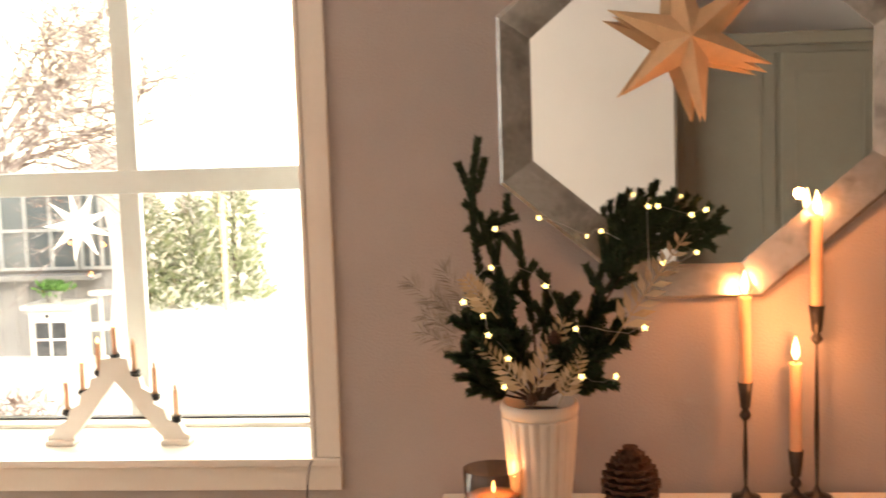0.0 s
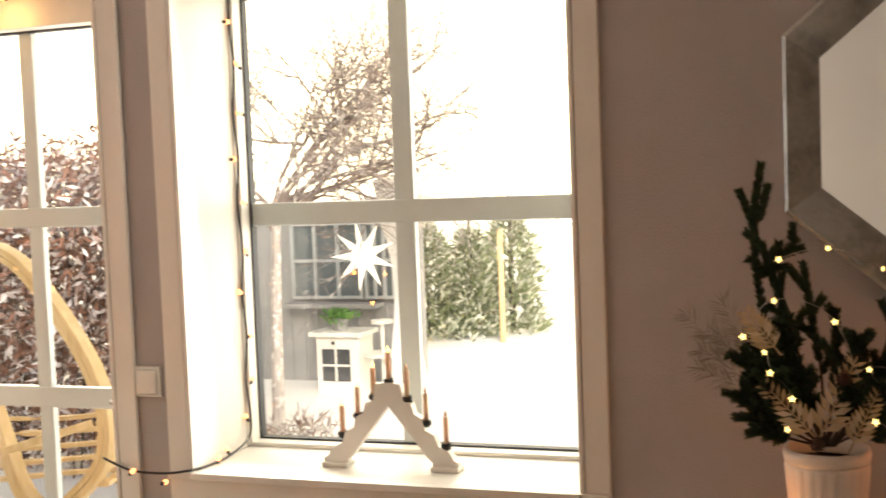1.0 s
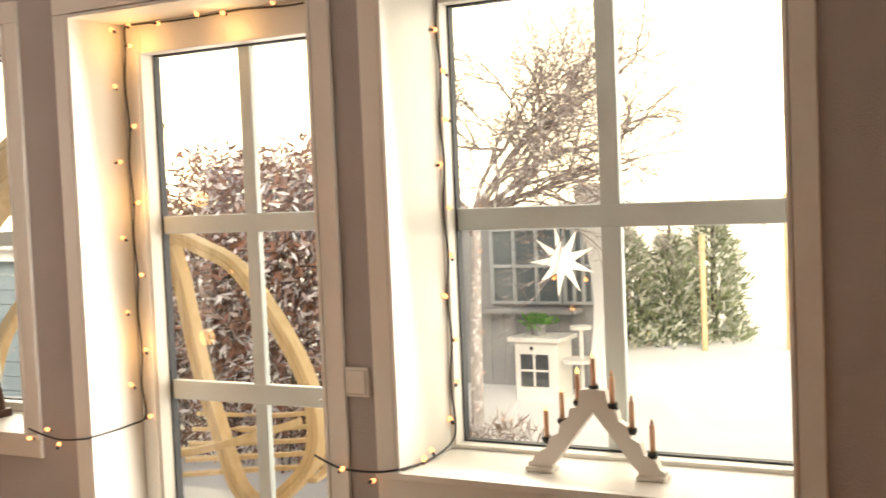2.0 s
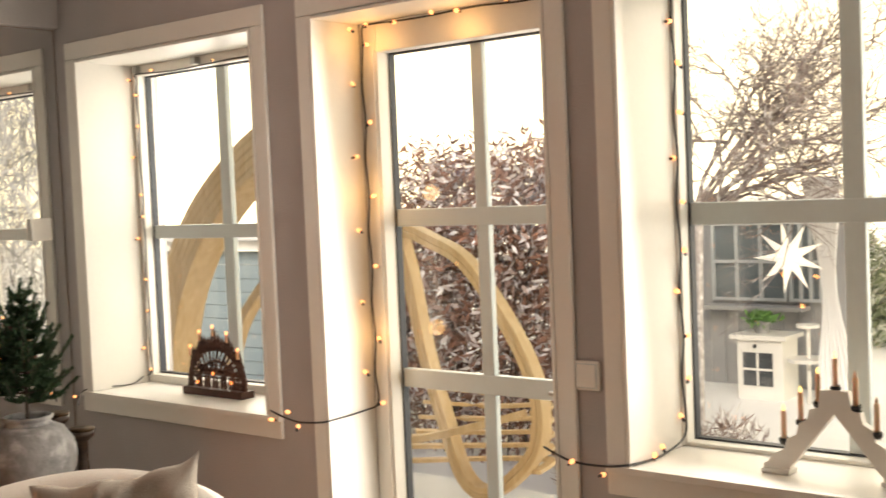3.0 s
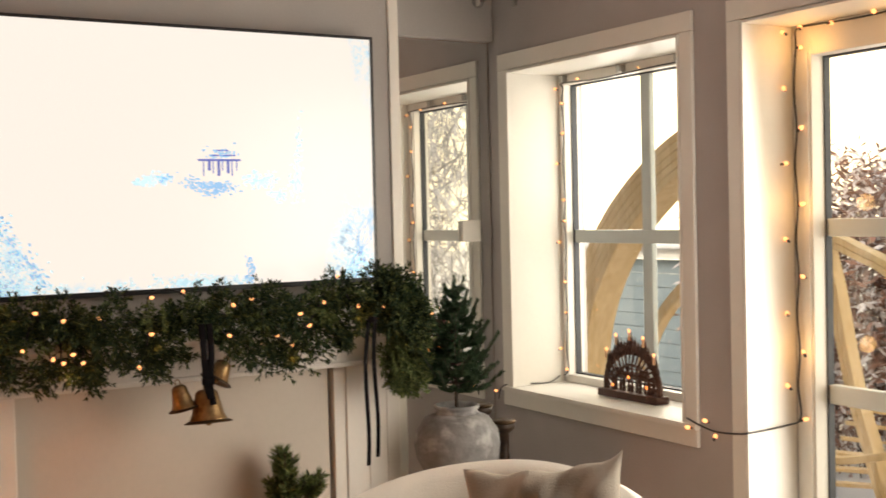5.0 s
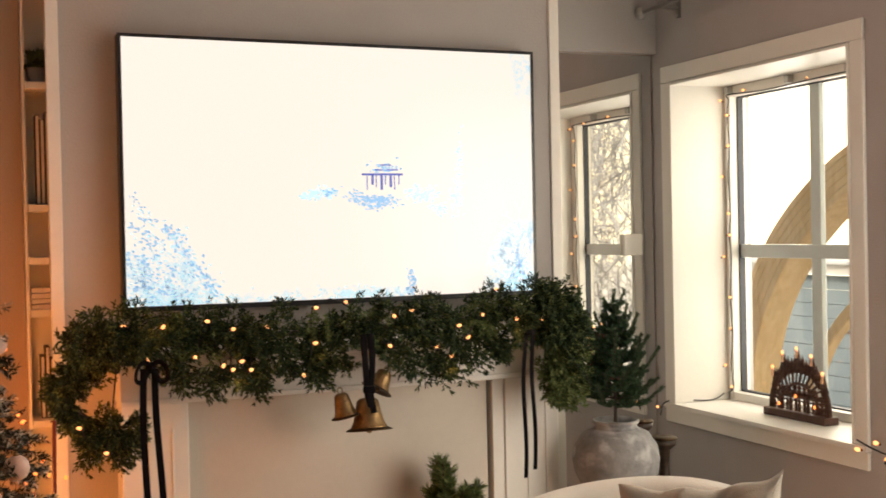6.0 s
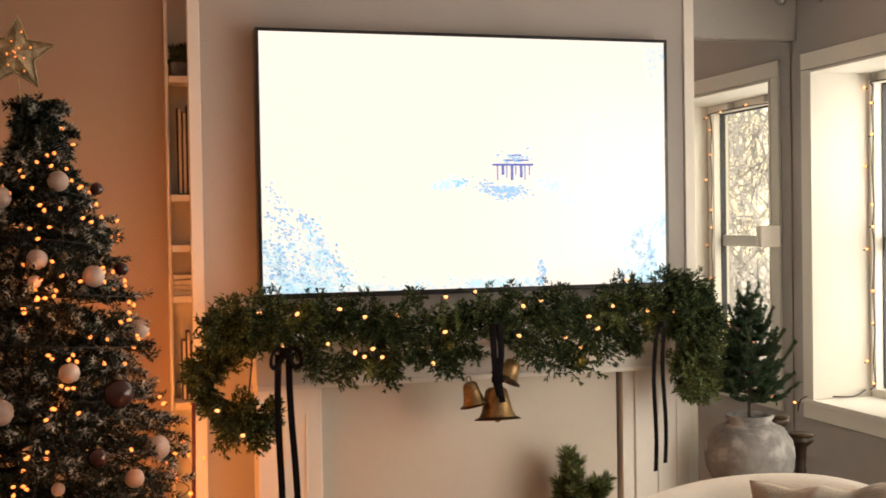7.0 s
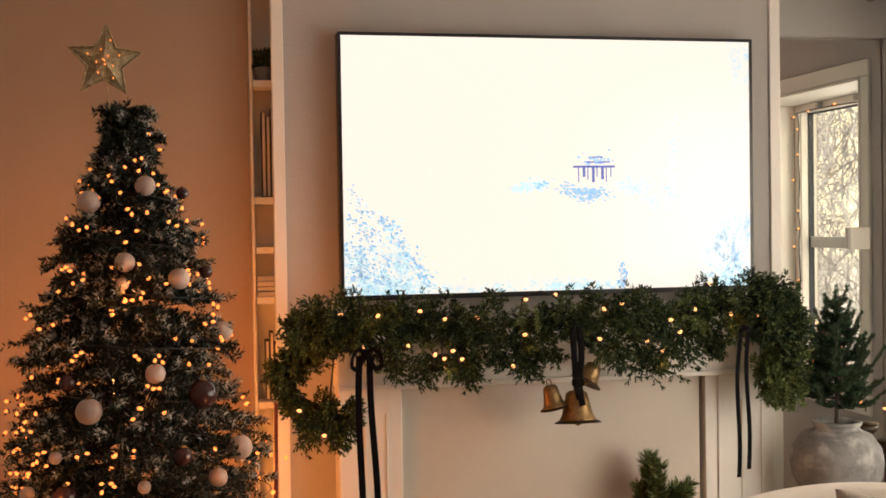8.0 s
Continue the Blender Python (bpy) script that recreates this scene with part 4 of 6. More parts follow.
def candlestick(x, y, base, top, label):
    """An iron stick with a cup, a knop and a tapering stem, and a lit taper candle in it."""
    h = base - TABLE
    c = thing("candlestick", label, "candlestick", "candlesticks on the console")
    part("stem", lathe([(0.035, 0), (0.035, 0.004), (0.012, 0.010), (0.004, 0.03), (0.006, h * 0.35), (0.0035, h - 0.09), (0.004, h - 0.082), (0.011, h - 0.075), (0.014, h - 0.068), (0.010, h - 0.060), (0.007, h - 0.055), (0.012, h - 0.048), (0.018, h + 0.012), (0.0165, h + 0.012), (0.0, h - 0.02)], 24, (x, y, TABLE)), BLACK, c, "black iron stem and cup", True)
    cn = thing("taper_candle", "burning cream taper candle in a black iron stick", "candle", "taper candles")
    part("taper", lathe([(0.0125, base - 0.012), (0.0145, base + 0.01), (0.0135, top - 0.012), (0.016, top - 0.006), (0.0155, top), (0.010, top - 0.001), (0.0, top - 0.006)], 24, (x, y, 0)), WAX, cn, "", True)
    part("wick", tube(bmesh.new(), [(x, y, top - 0.006), (x + 0.001, y, top + 0.012)], 0.0012, 5), BLACK, cn)
    part("flame", lathe([(0.0, 0.004), (0.0075, 0.016), (0.0092, 0.026), (0.0065, 0.042), (0.0, 0.064)], 14, (x, y, top)), FLAME, cn, "", True)


candlestick(0.458, 2.735, 0.887, 1.106, "short black iron candlestick with a tapered stem")
candlestick(0.625, 2.735, 1.069, 1.292, "tall black iron candlestick with a tapered stem")
candlestick(0.574, 2.725, 0.722, 0.947, "low black iron candlestick with a tapered stem")


def paper_star(bm, center, r, rin, depth, points=7, twist=0.0, normal_y=True):
    """A folded star: ridged points both sides of a plane."""
    c = Vector(center)
    f, bk = bm.verts.new(c + Vector((0, -depth, 0))), bm.verts.new(c + Vector((0, depth, 0)))
    ring = []
    for k in range(2 * points):
        a = math.pi / 2 + twist + math.pi * k / points
        rr = r if k % 2 == 0 else rin
        ring.append(bm.verts.new(c + Vector((rr * math.cos(a), 0, rr * math.sin(a)))))
    for k in range(2 * points):
        bm.faces.new((ring[k], ring[(k + 1) % (2 * points)], f))
        bm.faces.new((ring[(k + 1) % (2 * points)], ring[k], bk))
    return bm


pst = thing("paper_star", "folded brown paper star hanging before the mirror", "paper star")
part("folded_star", paper_star(bmesh.new(), (0.326, 2.655, 1.712), 0.197, 0.066, 0.045, 6, math.pi + 0.17), PAPER, pst)
part("back_star", paper_star(bmesh.new(), (0.337, 2.715, 1.706), 0.190, 0.060, 0.040, 6, math.pi + 0.10), PAPER, pst)
part("thread", tube(bmesh.new(), [(0.326, 2.655, 1.78), (0.326, 2.655, CEIL)], 0.0012, 4), BLACKPLASTIC, pst)

# ---------------------------------------------------------------- candle arch on the first sill
AX, AY = -1.171, 2.935
arch = thing("candle_arch", "white wooden stepped candle arch with seven candles on the sill", "candle arch")
U = 0.00167
bm = bmesh.new()
SIDE = [(0.0, 142), (22, 140), (26, 112), (40, 108), (44, 92), (58, 84), (62, 66), (78, 58), (84, 40), (104, 30), (110, 18), (118, 14), (118, 0), (74, 0), (74, 12), (66, 20), (0.0, 104)]
for s in (-1, 1):
    pts = [(AX + s * px * U, SILL1 + 0.001 + pz * U) for px, pz in SIDE]
    if s < 0:
        pts = pts[::-1]
    f1 = bm.faces.new([bm.verts.new((x, AY - 0.014, z)) for x, z in pts])
    f2 = bm.faces.new([bm.verts.new((x, AY + 0.014, z)) for x, z in pts][::-1])
    a, c = list(f1.verts), list(f2.verts)[::-1]
    for k in range(len(a)):
        k2 = (k + 1) % len(a)
        bm.faces.new((a[k], c[k], c[k2], a[k2]))
bmesh.ops.recalc_face_normals(bm, faces=bm.faces)
part("arch_body", bm, WHITE, arch)
for s in (-1, 1):
    part("foot", boxes((AX + s * 96 * U - 0.04, AX + s * 96 * U + 0.04, AY - 0.028, AY + 0.028, SILL1 + 0.0005, SILL1 + 0.014), bevel=0.003), WHITE, arch)
for off, py in ((-86, 790), (-57, 758), (-28, 726), (0, 700), (31, 728), (63, 766), (96, 803)):
    x, z = AX + off * U, SILL1 + (843 - py) * U
    cd = part("candle", lathe([(0.0072, 0.004), (0.0072, 0.078), (0.004, 0.082), (0.0, 0.082)], 14, (x, AY, z)), WAX, arch, "slim electric candle", True)
    part("candle_cup", lathe([(0.004, -0.012), (0.012, -0.006), (0.015, 0.002), (0.012, 0.008), (0.008, 0.004), (0.0, 0.002)], 12, (x, AY, z)), BLACK, arch)
    bb, ww = sprig_needles([(x - 0.012, AY, z)], [(x + 0.012, AY, z)], 40, 0.2)
    blades("wreath", bb, ww, 0.016, 0.004, FIR, arch, "small green wreath")
    part("lamp_tip", lathe([(0.0035, 0.082), (0.005, 0.088), (0.0, 0.100)], 9, (x, AY, z)), STARBULB if off < 20 else WAX, arch, "", True)

# ---------------------------------------------------------------- fretwork arch on the second sill
fx0, fx1, fyy = -3.895, -3.530, 2.97
fret = thing("fretwork_candle_arch", "dark brown wooden fretwork candle arch on the sill", "candle arch")
fc = (fx0 + fx1) / 2
hw = (fx1 - fx0) / 2
part("base", boxes((fx0, fx1, fyy - 0.035, fyy + 0.035, SILL2 + 0.0005, SILL2 + 0.03), bevel=0.003), FRETWOOD, fret)
for rr, hh in ((0.93, 0.172), (0.62, 0.112)):
    bm = bmesh.new()
    tube(bm, [(fc - hw * rr * math.cos(math.pi * k / 24), fyy, SILL2 + 0.028 + hh * math.sin(math.pi * k / 24)) for k in range(25)], 0.008, 6, flat=0.8)
    part("arch_band", bm, FRETWOOD, fret)
for k in range(25):
    a = math.pi * k / 24
    x, z = fc - hw * 0.93 * math.cos(a), SILL2 + 0.03 + 0.172 * math.sin(a)
    hgt = 0.046 + 0.034 * (k % 4 == 0) + 0.014 * (k % 2)
    part("pinnacle", lathe([(0.009, -0.02), (0.012, hgt * 0.1), (0.007, hgt * 0.35), (0.010, hgt * 0.42), (0.004, hgt * 0.7), (0.0, hgt)], 7, (x, fyy, z)), FRETWOOD, fret)
    if k % 4 == 0 and 0 < k < 24:
        part("candle", lathe([(0.005, 0.0), (0.005, 0.03), (0.0, 0.032)], 8, (x, fyy - 0.012, z + hgt * 0.5)), WAX, fret)
        put(BRIGHTBULB, "lamp", (x, fyy - 0.012, z + hgt * 0.5 + 0.037), fret, 1.1)
for k in range(13):
    x = fx0 + 0.03 + (fx1 - fx0 - 0.06) * k / 12
    h = min(0.06 + 0.035 * ((k * 7) % 3), 0.155 * math.sqrt(max(0.05, 1 - ((x - fc) / hw) ** 2)))
    part("figure", lathe([(0.008, 0), (0.006, h * 0.3), (0.009, h * 0.34), (0.004, h * 0.7), (0.006, h * 0.75), (0.0, h)], 7, (x, fyy + 0.004 * (k % 2), SILL2 + 0.028)), FRETWOOD, fret)
for k in range(19):
    a = math.pi * (k + 0.5) / 19
    p0 = (fc - hw * 0.62 * math.cos(a), fyy, SILL2 + 0.028 + 0.112 * math.sin(a))
    p1 = (fc - hw * 0.93 * math.cos(a + 0.1), fyy, SILL2 + 0.028 + 0.172 * math.sin(a + 0.1))
    part("strut", tube(bmesh.new(), [p0, p1], 0.004 + 0.002 * (k % 2), 6), FRETWOOD, fret)
part("cross_rail", boxes((fx0 + 0.03, fx1 - 0.03, fyy - 0.004, fyy + 0.004, SILL2 + 0.082, SILL2 + 0.094), bevel=0.001), FRETWOOD, fret)
for k in range(7):
    x = fc + (k - 3) * 0.030
    part("figure", lathe([(0.012, 0), (0.015, 0.010), (0.006, 0.022), (0.010, 0.030), (0.0, 0.050 - 0.006 * abs(k - 3))], 7, (x, fyy, SILL2 + 0.094)), FRETWOOD, fret)
for lx, lz in ((-0.10, 0.05), (0.11, 0.06), (0.0, 0.09)):
    put(BULBMESH, "lamp", (fc + lx, fyy - 0.02, SILL2 + lz), fret, 1.0)

# ---------------------------------------------------------------- string lights round the windows
zs = [1.976, 1.849, 1.706, 1.573, 1.442, 1.298, 1.175, 1.044, 0.914, 0.798]
cable = [(-1.690 + 0.005 * (-1) ** k, 3.088, z) for k, z in enumerate([2.11] + zs)] + [(-1.68, 3.06, 0.74), (-1.688, 2.96, 0.712), (-1.69, 2.86, 0.71), (-1.715, 2.77, 0.712), (-1.80, 2.775, 0.70), (-1.90, 2.772, 0.705), (-1.99, 2.775, 0.735)]
bulbs = [(-1.690 + (0.022 if k % 3 else -0.006), 3.078, z) for k, z in enumerate(zs)] + [(-1.68, 2.93, 0.735), (-1.68, 2.88, 0.722), (-1.785, 2.765, 0.678), (-1.885, 2.76, 0.705)]
light_string("black cable string lights with warm bulbs round the first window", [spline(cable, 5)], bulbs, wire=0.0036, bulb_scale=1.5, bulb=BRIGHTBULB)
zs = [2.085, 2.03, 1.894, 1.756, 1.638, 1.497, 1.377, 1.249, 1.121, 0.988, 0.87, 0.758]
cable = [(-1.99, 3.0, 2.104), (-2.15, 3.0, 2.092), (-2.35, 3.0, 2.100), (-2.6, 3.0, 2.095), (-2.8, 3.0, 2.100), (-2.855, 3.0, 2.095)] + [(-2.868 + 0.005 * (-1) ** k, 3.005, z) for k, z in enumerate(zs[1:])]
cable += [(-2.880, 2.95, 0.735), (-2.884, 2.79, 0.728), (-2.92, 2.762, 0.722), (-3.02, 2.765, 0.713), (-3.1, 2.772, 0.72), (-3.16, 2.77, 0.735), (-3.22, 2.80, 0.735)]
bulbs = [(-2.868 + (0.034 if k % 2 else -0.010), 2.992 - 0.03 * (k % 2 == 0), z) for k, z in enumerate(zs)]
bulbs += [(-2.07, 2.99, 2.092), (-2.22, 2.99, 2.105), (-2.42, 2.99, 2.095), (-2.52, 2.98, 2.10), (-2.7, 2.99, 2.092), (-2.83, 2.99, 2.098), (-3.03, 2.762, 0.695), (-3.075, 2.76, 0.745), (-3.16, 2.758, 0.71)]
light_string("black cable string lights with warm bulbs round the terrace door", [spline(cable, 5)], bulbs, wire=0.0036, bulb_scale=1.5, bulb=BRIGHTBULB)
zs = [2.044, 1.976, 1.841, 1.709, 1.544, 1.45, 1.354, 1.176, 1.037, 0.872, 0.78]
cable = [(-4.285, 3.055, 0.75)] + [(-4.258 + 0.006 * (-1) ** k, 3.056, z) for k, z in enumerate(zs[::-1])] + [(-4.255, 3.056, 2.068), (-4.0, 3.056, 2.058), (-3.6, 3.056, 2.068), (-3.28, 3.056, 2.064)] + [(-3.285 + 0.006 * (-1) ** k, 3.056, z) for k, z in enumerate(zs)]
bulbs = [(-4.258 + (0.012 if k % 3 else -0.03), 3.042, z) for k, z in enumerate(zs)] + [(-3.285 - (0.012 if k % 3 else -0.03), 3.042, z) for k, z in enumerate(zs)] + [(-3.7, 3.02, 2.068), (-3.45, 3.02, 2.055), (-4.1, 3.02, 2.068)] + [(-4.372, 2.742, 0.700)]
light_string("dark string lights with small warm bulbs round the second window", [spline(cable, 5), spline([(-4.285, 3.03, 0.75), (-4.27, 2.95, 0.727), (-4.33, 2.82, 0.73), (-4.36, 2.765, 0.715), (-4.38, 2.76, 0.66)], 5)], bulbs, bulb_scale=1.1, bulb=BRIGHTBULB)
cord = thing("cord", "thin dark cord hanging below the first window sill", "cord")
part("cord_run", tube(bmesh.new(), spline([(-0.60, 2.79, 0.702), (-0.615, 2.765, 0.69), (-0.625, 2.765, 0.6), (-0.62, 2.775, 0.45)], 6), 0.0022, 5), BLACKPLASTIC, cord, "", True)

# ---------------------------------------------------------------- garland on the mantel
gar = thing("mantel_garland", "lush green cedar garland with warm lights on the mantelpiece", "garland")
spine = spline([(-3.74, 0.37, 0.90), (-3.74, 0.29, 0.925), (-3.74, 0.22, 0.99), (-3.74, 0.23, 1.08), (-3.77, 0.33, 1.155), (-3.80, 0.6, 1.155), (-3.80, 1.0, 1.16), (-3.80, 1.4, 1.17), (-3.80, 1.75, 1.18), (-3.78, 1.87, 1.18), (-3.74, 1.925, 1.12), (-3.73, 1.925, 1.0), (-3.72, 1.91, 0.94)], 14)
part("spine", tube(bmesh.new(), spine, 0.008, 6), BARK, gar)
def mp(px, py, x=-3.70):
    """A place on the mantel's front plane, from its own chart."""
    k = x / -3.725
    return (x, k * (0.187 + (px - 490) * 0.001971), 1.5 + k * (1.261 - (py - 520) * 0.00189 - (px - 900) * -0.00003 - 1.5))


def cedar(name, mat, fronds):
    """Flat, forked cedar fronds from (root, tip) rows."""
    starts, ends = [], []
    for p, tip in fronds:
        p, tip = Vector(p), Vector(tip)
        tip.x = min(max(tip.x, -3.86), random.uniform(-3.665, -3.625))
        starts.append(tuple(p)), ends.append(tuple(tip))
        d = (tip - p)
        side = d.cross(Vector((1, random.uniform(-0.4, 0.4), 0.2))).normalized()
        for j in range(7):
            f = 0.25 + 0.1 * j
            s = p.lerp(tip, f)
            e = s + (d.normalized() * 0.8 + side * (1 if j % 2 else -1) + Vector((random.uniform(-0.3, 0.4), 0, random.uniform(-0.4, 0.1)))).normalized() * random.uniform(0.03, 0.06) * (1.15 - 0.5 * f)
            starts.append(tuple(s)), ends.append(tuple(e))
    bb, ww = sprig_needles(starts, ends, 20, 1.35, 0.25)
    blades(name, bb, ww, RNG.uniform(0.011, 0.021, len(bb)), 0.0052, mat, gar, kind="stuff")


top_span = [p for p in spine if p.z > 1.11]
left_span = [p for p in spine if p.y < 0.45 and p.z <= 1.13]
right_span = [p for p in spine if p.y > 1.83 and p.z <= 1.175]
fronds = []
for k in range(64):
    # bushy handfuls of fronds wired on the spine
    p = top_span[int((k + random.random()) / 64 * len(top_span)) % len(top_span)]
    c = p + Vector((random.uniform(0.02, 0.10), 0, random.uniform(-0.05, 0.07)))
    for j in range(6):
        d = Vector((random.uniform(0.0, 0.9), random.uniform(-1, 1), random.uniform(-0.95, 0.78))).normalized()
        fronds.append((c, c + d * random.uniform(0.05, 0.115)))
for hy, hz in ((0.56, 1.0), (0.66, 0.985), (0.70, 1.0), (0.80, 0.945), (0.77, 0.97), (1.00, 0.985), (0.96, 1.02), (1.08, 1.03), (0.88, 1.03), (1.34, 0.965), (1.38, 1.0), (1.47, 0.945), (1.43, 0.99), (1.53, 1.01), (1.61, 1.02), (1.66, 1.03), (1.27, 1.04)):
    for j in range(5):
        root = (-3.73, hy + random.uniform(-0.05, 0.05), max(hz + 0.07, 1.10) + random.uniform(-0.03, 0.03))
        fronds.append((root, (-3.67 + random.uniform(-0.03, 0.02), hy + random.uniform(-0.05, 0.05), hz + random.uniform(-0.02, 0.07))))
for k in range(20):
    p = left_span[int(len(left_span) * k / 20)]
    for j in range(3):
        d = Vector((random.uniform(-0.2, 0.7), random.uniform(-1, 0.8), random.uniform(-1.2, 0.3))).normalized()
        fronds.append((p, p + d * random.uniform(0.035, 0.075)))
for ry, rz, hy, hz in ((0.36, 0.91, 0.385, 0.74), (0.38, 0.90, 0.40, 0.80), (0.30, 0.90, 0.265, 0.78), (0.29, 0.90, 0.25, 0.83), (0.22, 0.98, 0.20, 0.90), (0.36, 0.90, 0.43, 0.87), (0.22, 1.05, 0.17, 1.0)):
    for j in range(5):
        fronds.append(((-3.74, ry, rz), (-3.70 + random.uniform(-0.03, 0.03), hy + random.uniform(-0.025, 0.025), hz + random.uniform(-0.01, 0.06))))
cedar("cedar_leaves", CEDAR, fronds)
fronds = []
for k in range(34):
    p = right_span[int(len(right_span) * k / 34)]
    for j in range(5):
        d = Vector((random.uniform(0, 0.8), random.uniform(-0.9, 0.8), random.uniform(-1.3, 0.2))).normalized()
        fronds.append((p, p + d * random.uniform(0.06, 0.12)))
for k in range(85):
    p = top_span[random.randrange(len(top_span))] + Vector((0.07, 0, 0.01))
    fronds.append((p, p + Vector((random.uniform(0.1, 0.6), random.uniform(-1, 1), random.uniform(-0.9, 0.6))).normalized() * random.uniform(0.05, 0.09)))
cedar("young_cedar_leaves", YOUNGCEDAR, fronds)
bulbs = [mp(x, y, -3.675) for x, y in ((590, 540), (722, 540), (762, 556), (818, 556), (650, 545), (627, 598), (902, 528), (955, 522), (1043, 552), (1076, 543), (1163, 577), (1277, 572), (1328, 576), (1238, 514), (1150, 632), (900, 590), (760, 625), (775, 612), (790, 628), (745, 618), (880, 645), (1035, 605), (1120, 612), (1180, 600), (1210, 560), (520, 700), (560, 745), (1390, 600), (1375, 585), (700, 600))]
light_string("dark cable string lights with warm bulbs in the mantel garland", [spline([tuple(np.add(b2, (-0.03, 0, 0))) for b2 in sorted(bulbs, key=lambda v: v[1])], 3)], bulbs, bulb_scale=1.15, bulb=BRIGHTBULB)


def ribbon(name, label, tops, ends, width=0.02, bow=True):
    r = thing("velvet_ribbon", label, "ribbon", "ribbons on the mantel")
    for (y0, z0), (y1, z1) in zip(tops, ends):
        bm = bmesh.new()
        n = 14
        prev = None
        for k in range(n + 1):
            t = k / n
            y, z = y0 + (y1 - y0) * t + 0.006 * math.sin(5 * t + y0 * 9), z0 + (z1 - z0) * t
            x = -3.600 + 0.006 * math.sin(7 * t + y0 * 20)
            w = width / 2
            cur = [bm.verts.new((x, y - w, z)), bm.verts.new((x, y + w, z)), bm.verts.new((x - 0.0015, y + w, z)), bm.verts.new((x - 0.0015, y - w, z))]
            if prev:
                for j in range(4):
                    bm.faces.new((prev[j], prev[(j + 1) % 4], cur[(j + 1) % 4], cur[j]))
            prev = cur
        part("tail", bm, VELVET, r)
    y0, z0 = tops[0]
    yc = (tops[0][0] + tops[-1][0]) / 2
    for s in (-1, 1) if bow else ():
        bm = bmesh.new()
        loop = spline([(-3.592, yc, z0 + 0.006), (-3.584, yc + s * 0.022, z0 + 0.022), (-3.578, yc + s * 0.042, z0 + 0.004), (-3.580, yc + s * 0.046, z0 - 0.030), (-3.586, yc + s * 0.028, z0 - 0.038), (-3.59, yc + s * 0.012, z0 - 0.012)], 6, closed=True)
        tube(bm, loop, 0.008, 6, flat=0.35, closed=True)
        part("bow_loop", bm, VELVET, r)
    part("knot", tube(bmesh.new(), [(-3.60, yc - 0.012, z0), (-3.592, yc, z0 + 0.002), (-3.60, yc + 0.012, z0)], 0.011, 7), VELVET, r)
    return r


ribbon("ribbon_l", "black velvet ribbon bow with long tails", [(0.428, 1.092), (0.462, 1.092)], [(0.420, 0.45), (0.472, 0.45)], 0.021)
ribbon("ribbon_r", "narrow black velvet ribbon with uneven tails", [(1.713, 1.135), (1.742, 1.135)], [(1.697, 0.635), (1.735, 0.66)], 0.015, bow=False)


def bell(x, y, z, r, h, tilt, label):
    bl = thing("bell", label, "bell", "brass bells on the mantel")
    body = part("body", lathe([(0.0, h), (r * 0.30, h * 0.99), (r * 0.46, h * 0.9), (r * 0.55, h * 0.6), (r * 0.66, h * 0.25), (r * 0.76, h * 0.10), (r * 0.80, h * 0.06), (r * 0.74, h * 0.06), (r * 0.62, h * 0.25), (r * 0.45, h * 0.6), (0, h * 0.9)], 32), BRASS, bl, "", True)
    part("rim", lathe([(r * 0.80, h * 0.062), (r * 0.93, h * 0.02), (r, -h * 0.015), (r * 0.99, -h * 0.03), (r * 0.78, h * 0.03), (r * 0.74, h * 0.058)], 32), DARKBRASS, bl, "dark flared rim", True)
    part("clapper", ball(r * 0.16), BRASS, bl, "", True).location = (0, 0, 0.0)
    part("loop", tube(bmesh.new(), spline([(0, -0.008, h), (0, -0.006, h + 0.016), (0, 0.006, h + 0.016), (0, 0.008, h)], 5), 0.002, 6), BRASS, bl)
    bl.matrix_basis = pose(x, y, z, *tilt)
    return bl


bell(-3.645, 1.152, 0.842, 0.078, 0.105, (0, -8, 0), "large aged brass bell on a black ribbon")
bell(-3.66, 1.078, 0.890, 0.050, 0.078, (12, -4, 0), "small aged brass bell on a black ribbon")
bell(-3.70, 1.20, 0.965, 0.055, 0.07, (-32, -10, 0), "tilted aged brass bell on a black ribbon")
bow = thing("velvet_ribbon", "black velvet ribbon from which brass bells hang", "ribbon", "ribbons on the mantel")
for y0, y1, zl in ((1.128, 1.136, 0.925), (1.152, 1.146, 0.905)):
    part("tail", tube(bmesh.new(), spline([(-3.615, y0, 1.16), (-3.612, y0 + 0.004, 1.06), (-3.606, y1, 0.97), (-3.585, y1 + 0.004, zl)], 5), 0.011, 6, flat=0.25), VELVET, bow)
part("knot", boxes((-3.620, -3.596, 1.122, 1.162, 0.965, 0.992), bevel=0.007), VELVET, bow)

# sprig in the fireplace opening
fs = thing("pine_sprig", "green pine sprigs standing in the fireplace opening", "pine sprig")
st, en = [], []
bm = bmesh.new()
for k in range(24):
    a = (-3.815, 1.50 + random.uniform(-0.02, 0.02), 0.45)
    c = (-3.79 + random.uniform(-0.04, 0.05), 1.475 + random.uniform(-0.035, 0.03), random.uniform(0.60, 0.69)) if k < 9 else (-3.79 + random.uniform(-0.04, 0.05), 1.52 + random.uniform(-0.10, 0.10), random.uniform(0.50, 0.585))
    tube(bm, [a, c], 0.003, 4)
    st.append(tuple(np.add(np.multiply(a, 0.4), np.multiply(c, 0.6)))), en.append(c)
part("stem", bm, BARK, fs)
bb, ww = sprig_needles(st, en, 200, 0.8)
blades("needles", bb, ww, 0.040, 0.0032, YOUNGCEDAR, fs, kind="stuff")
jar = thing("vase", "dark vase in the fireplace opening", "vase")
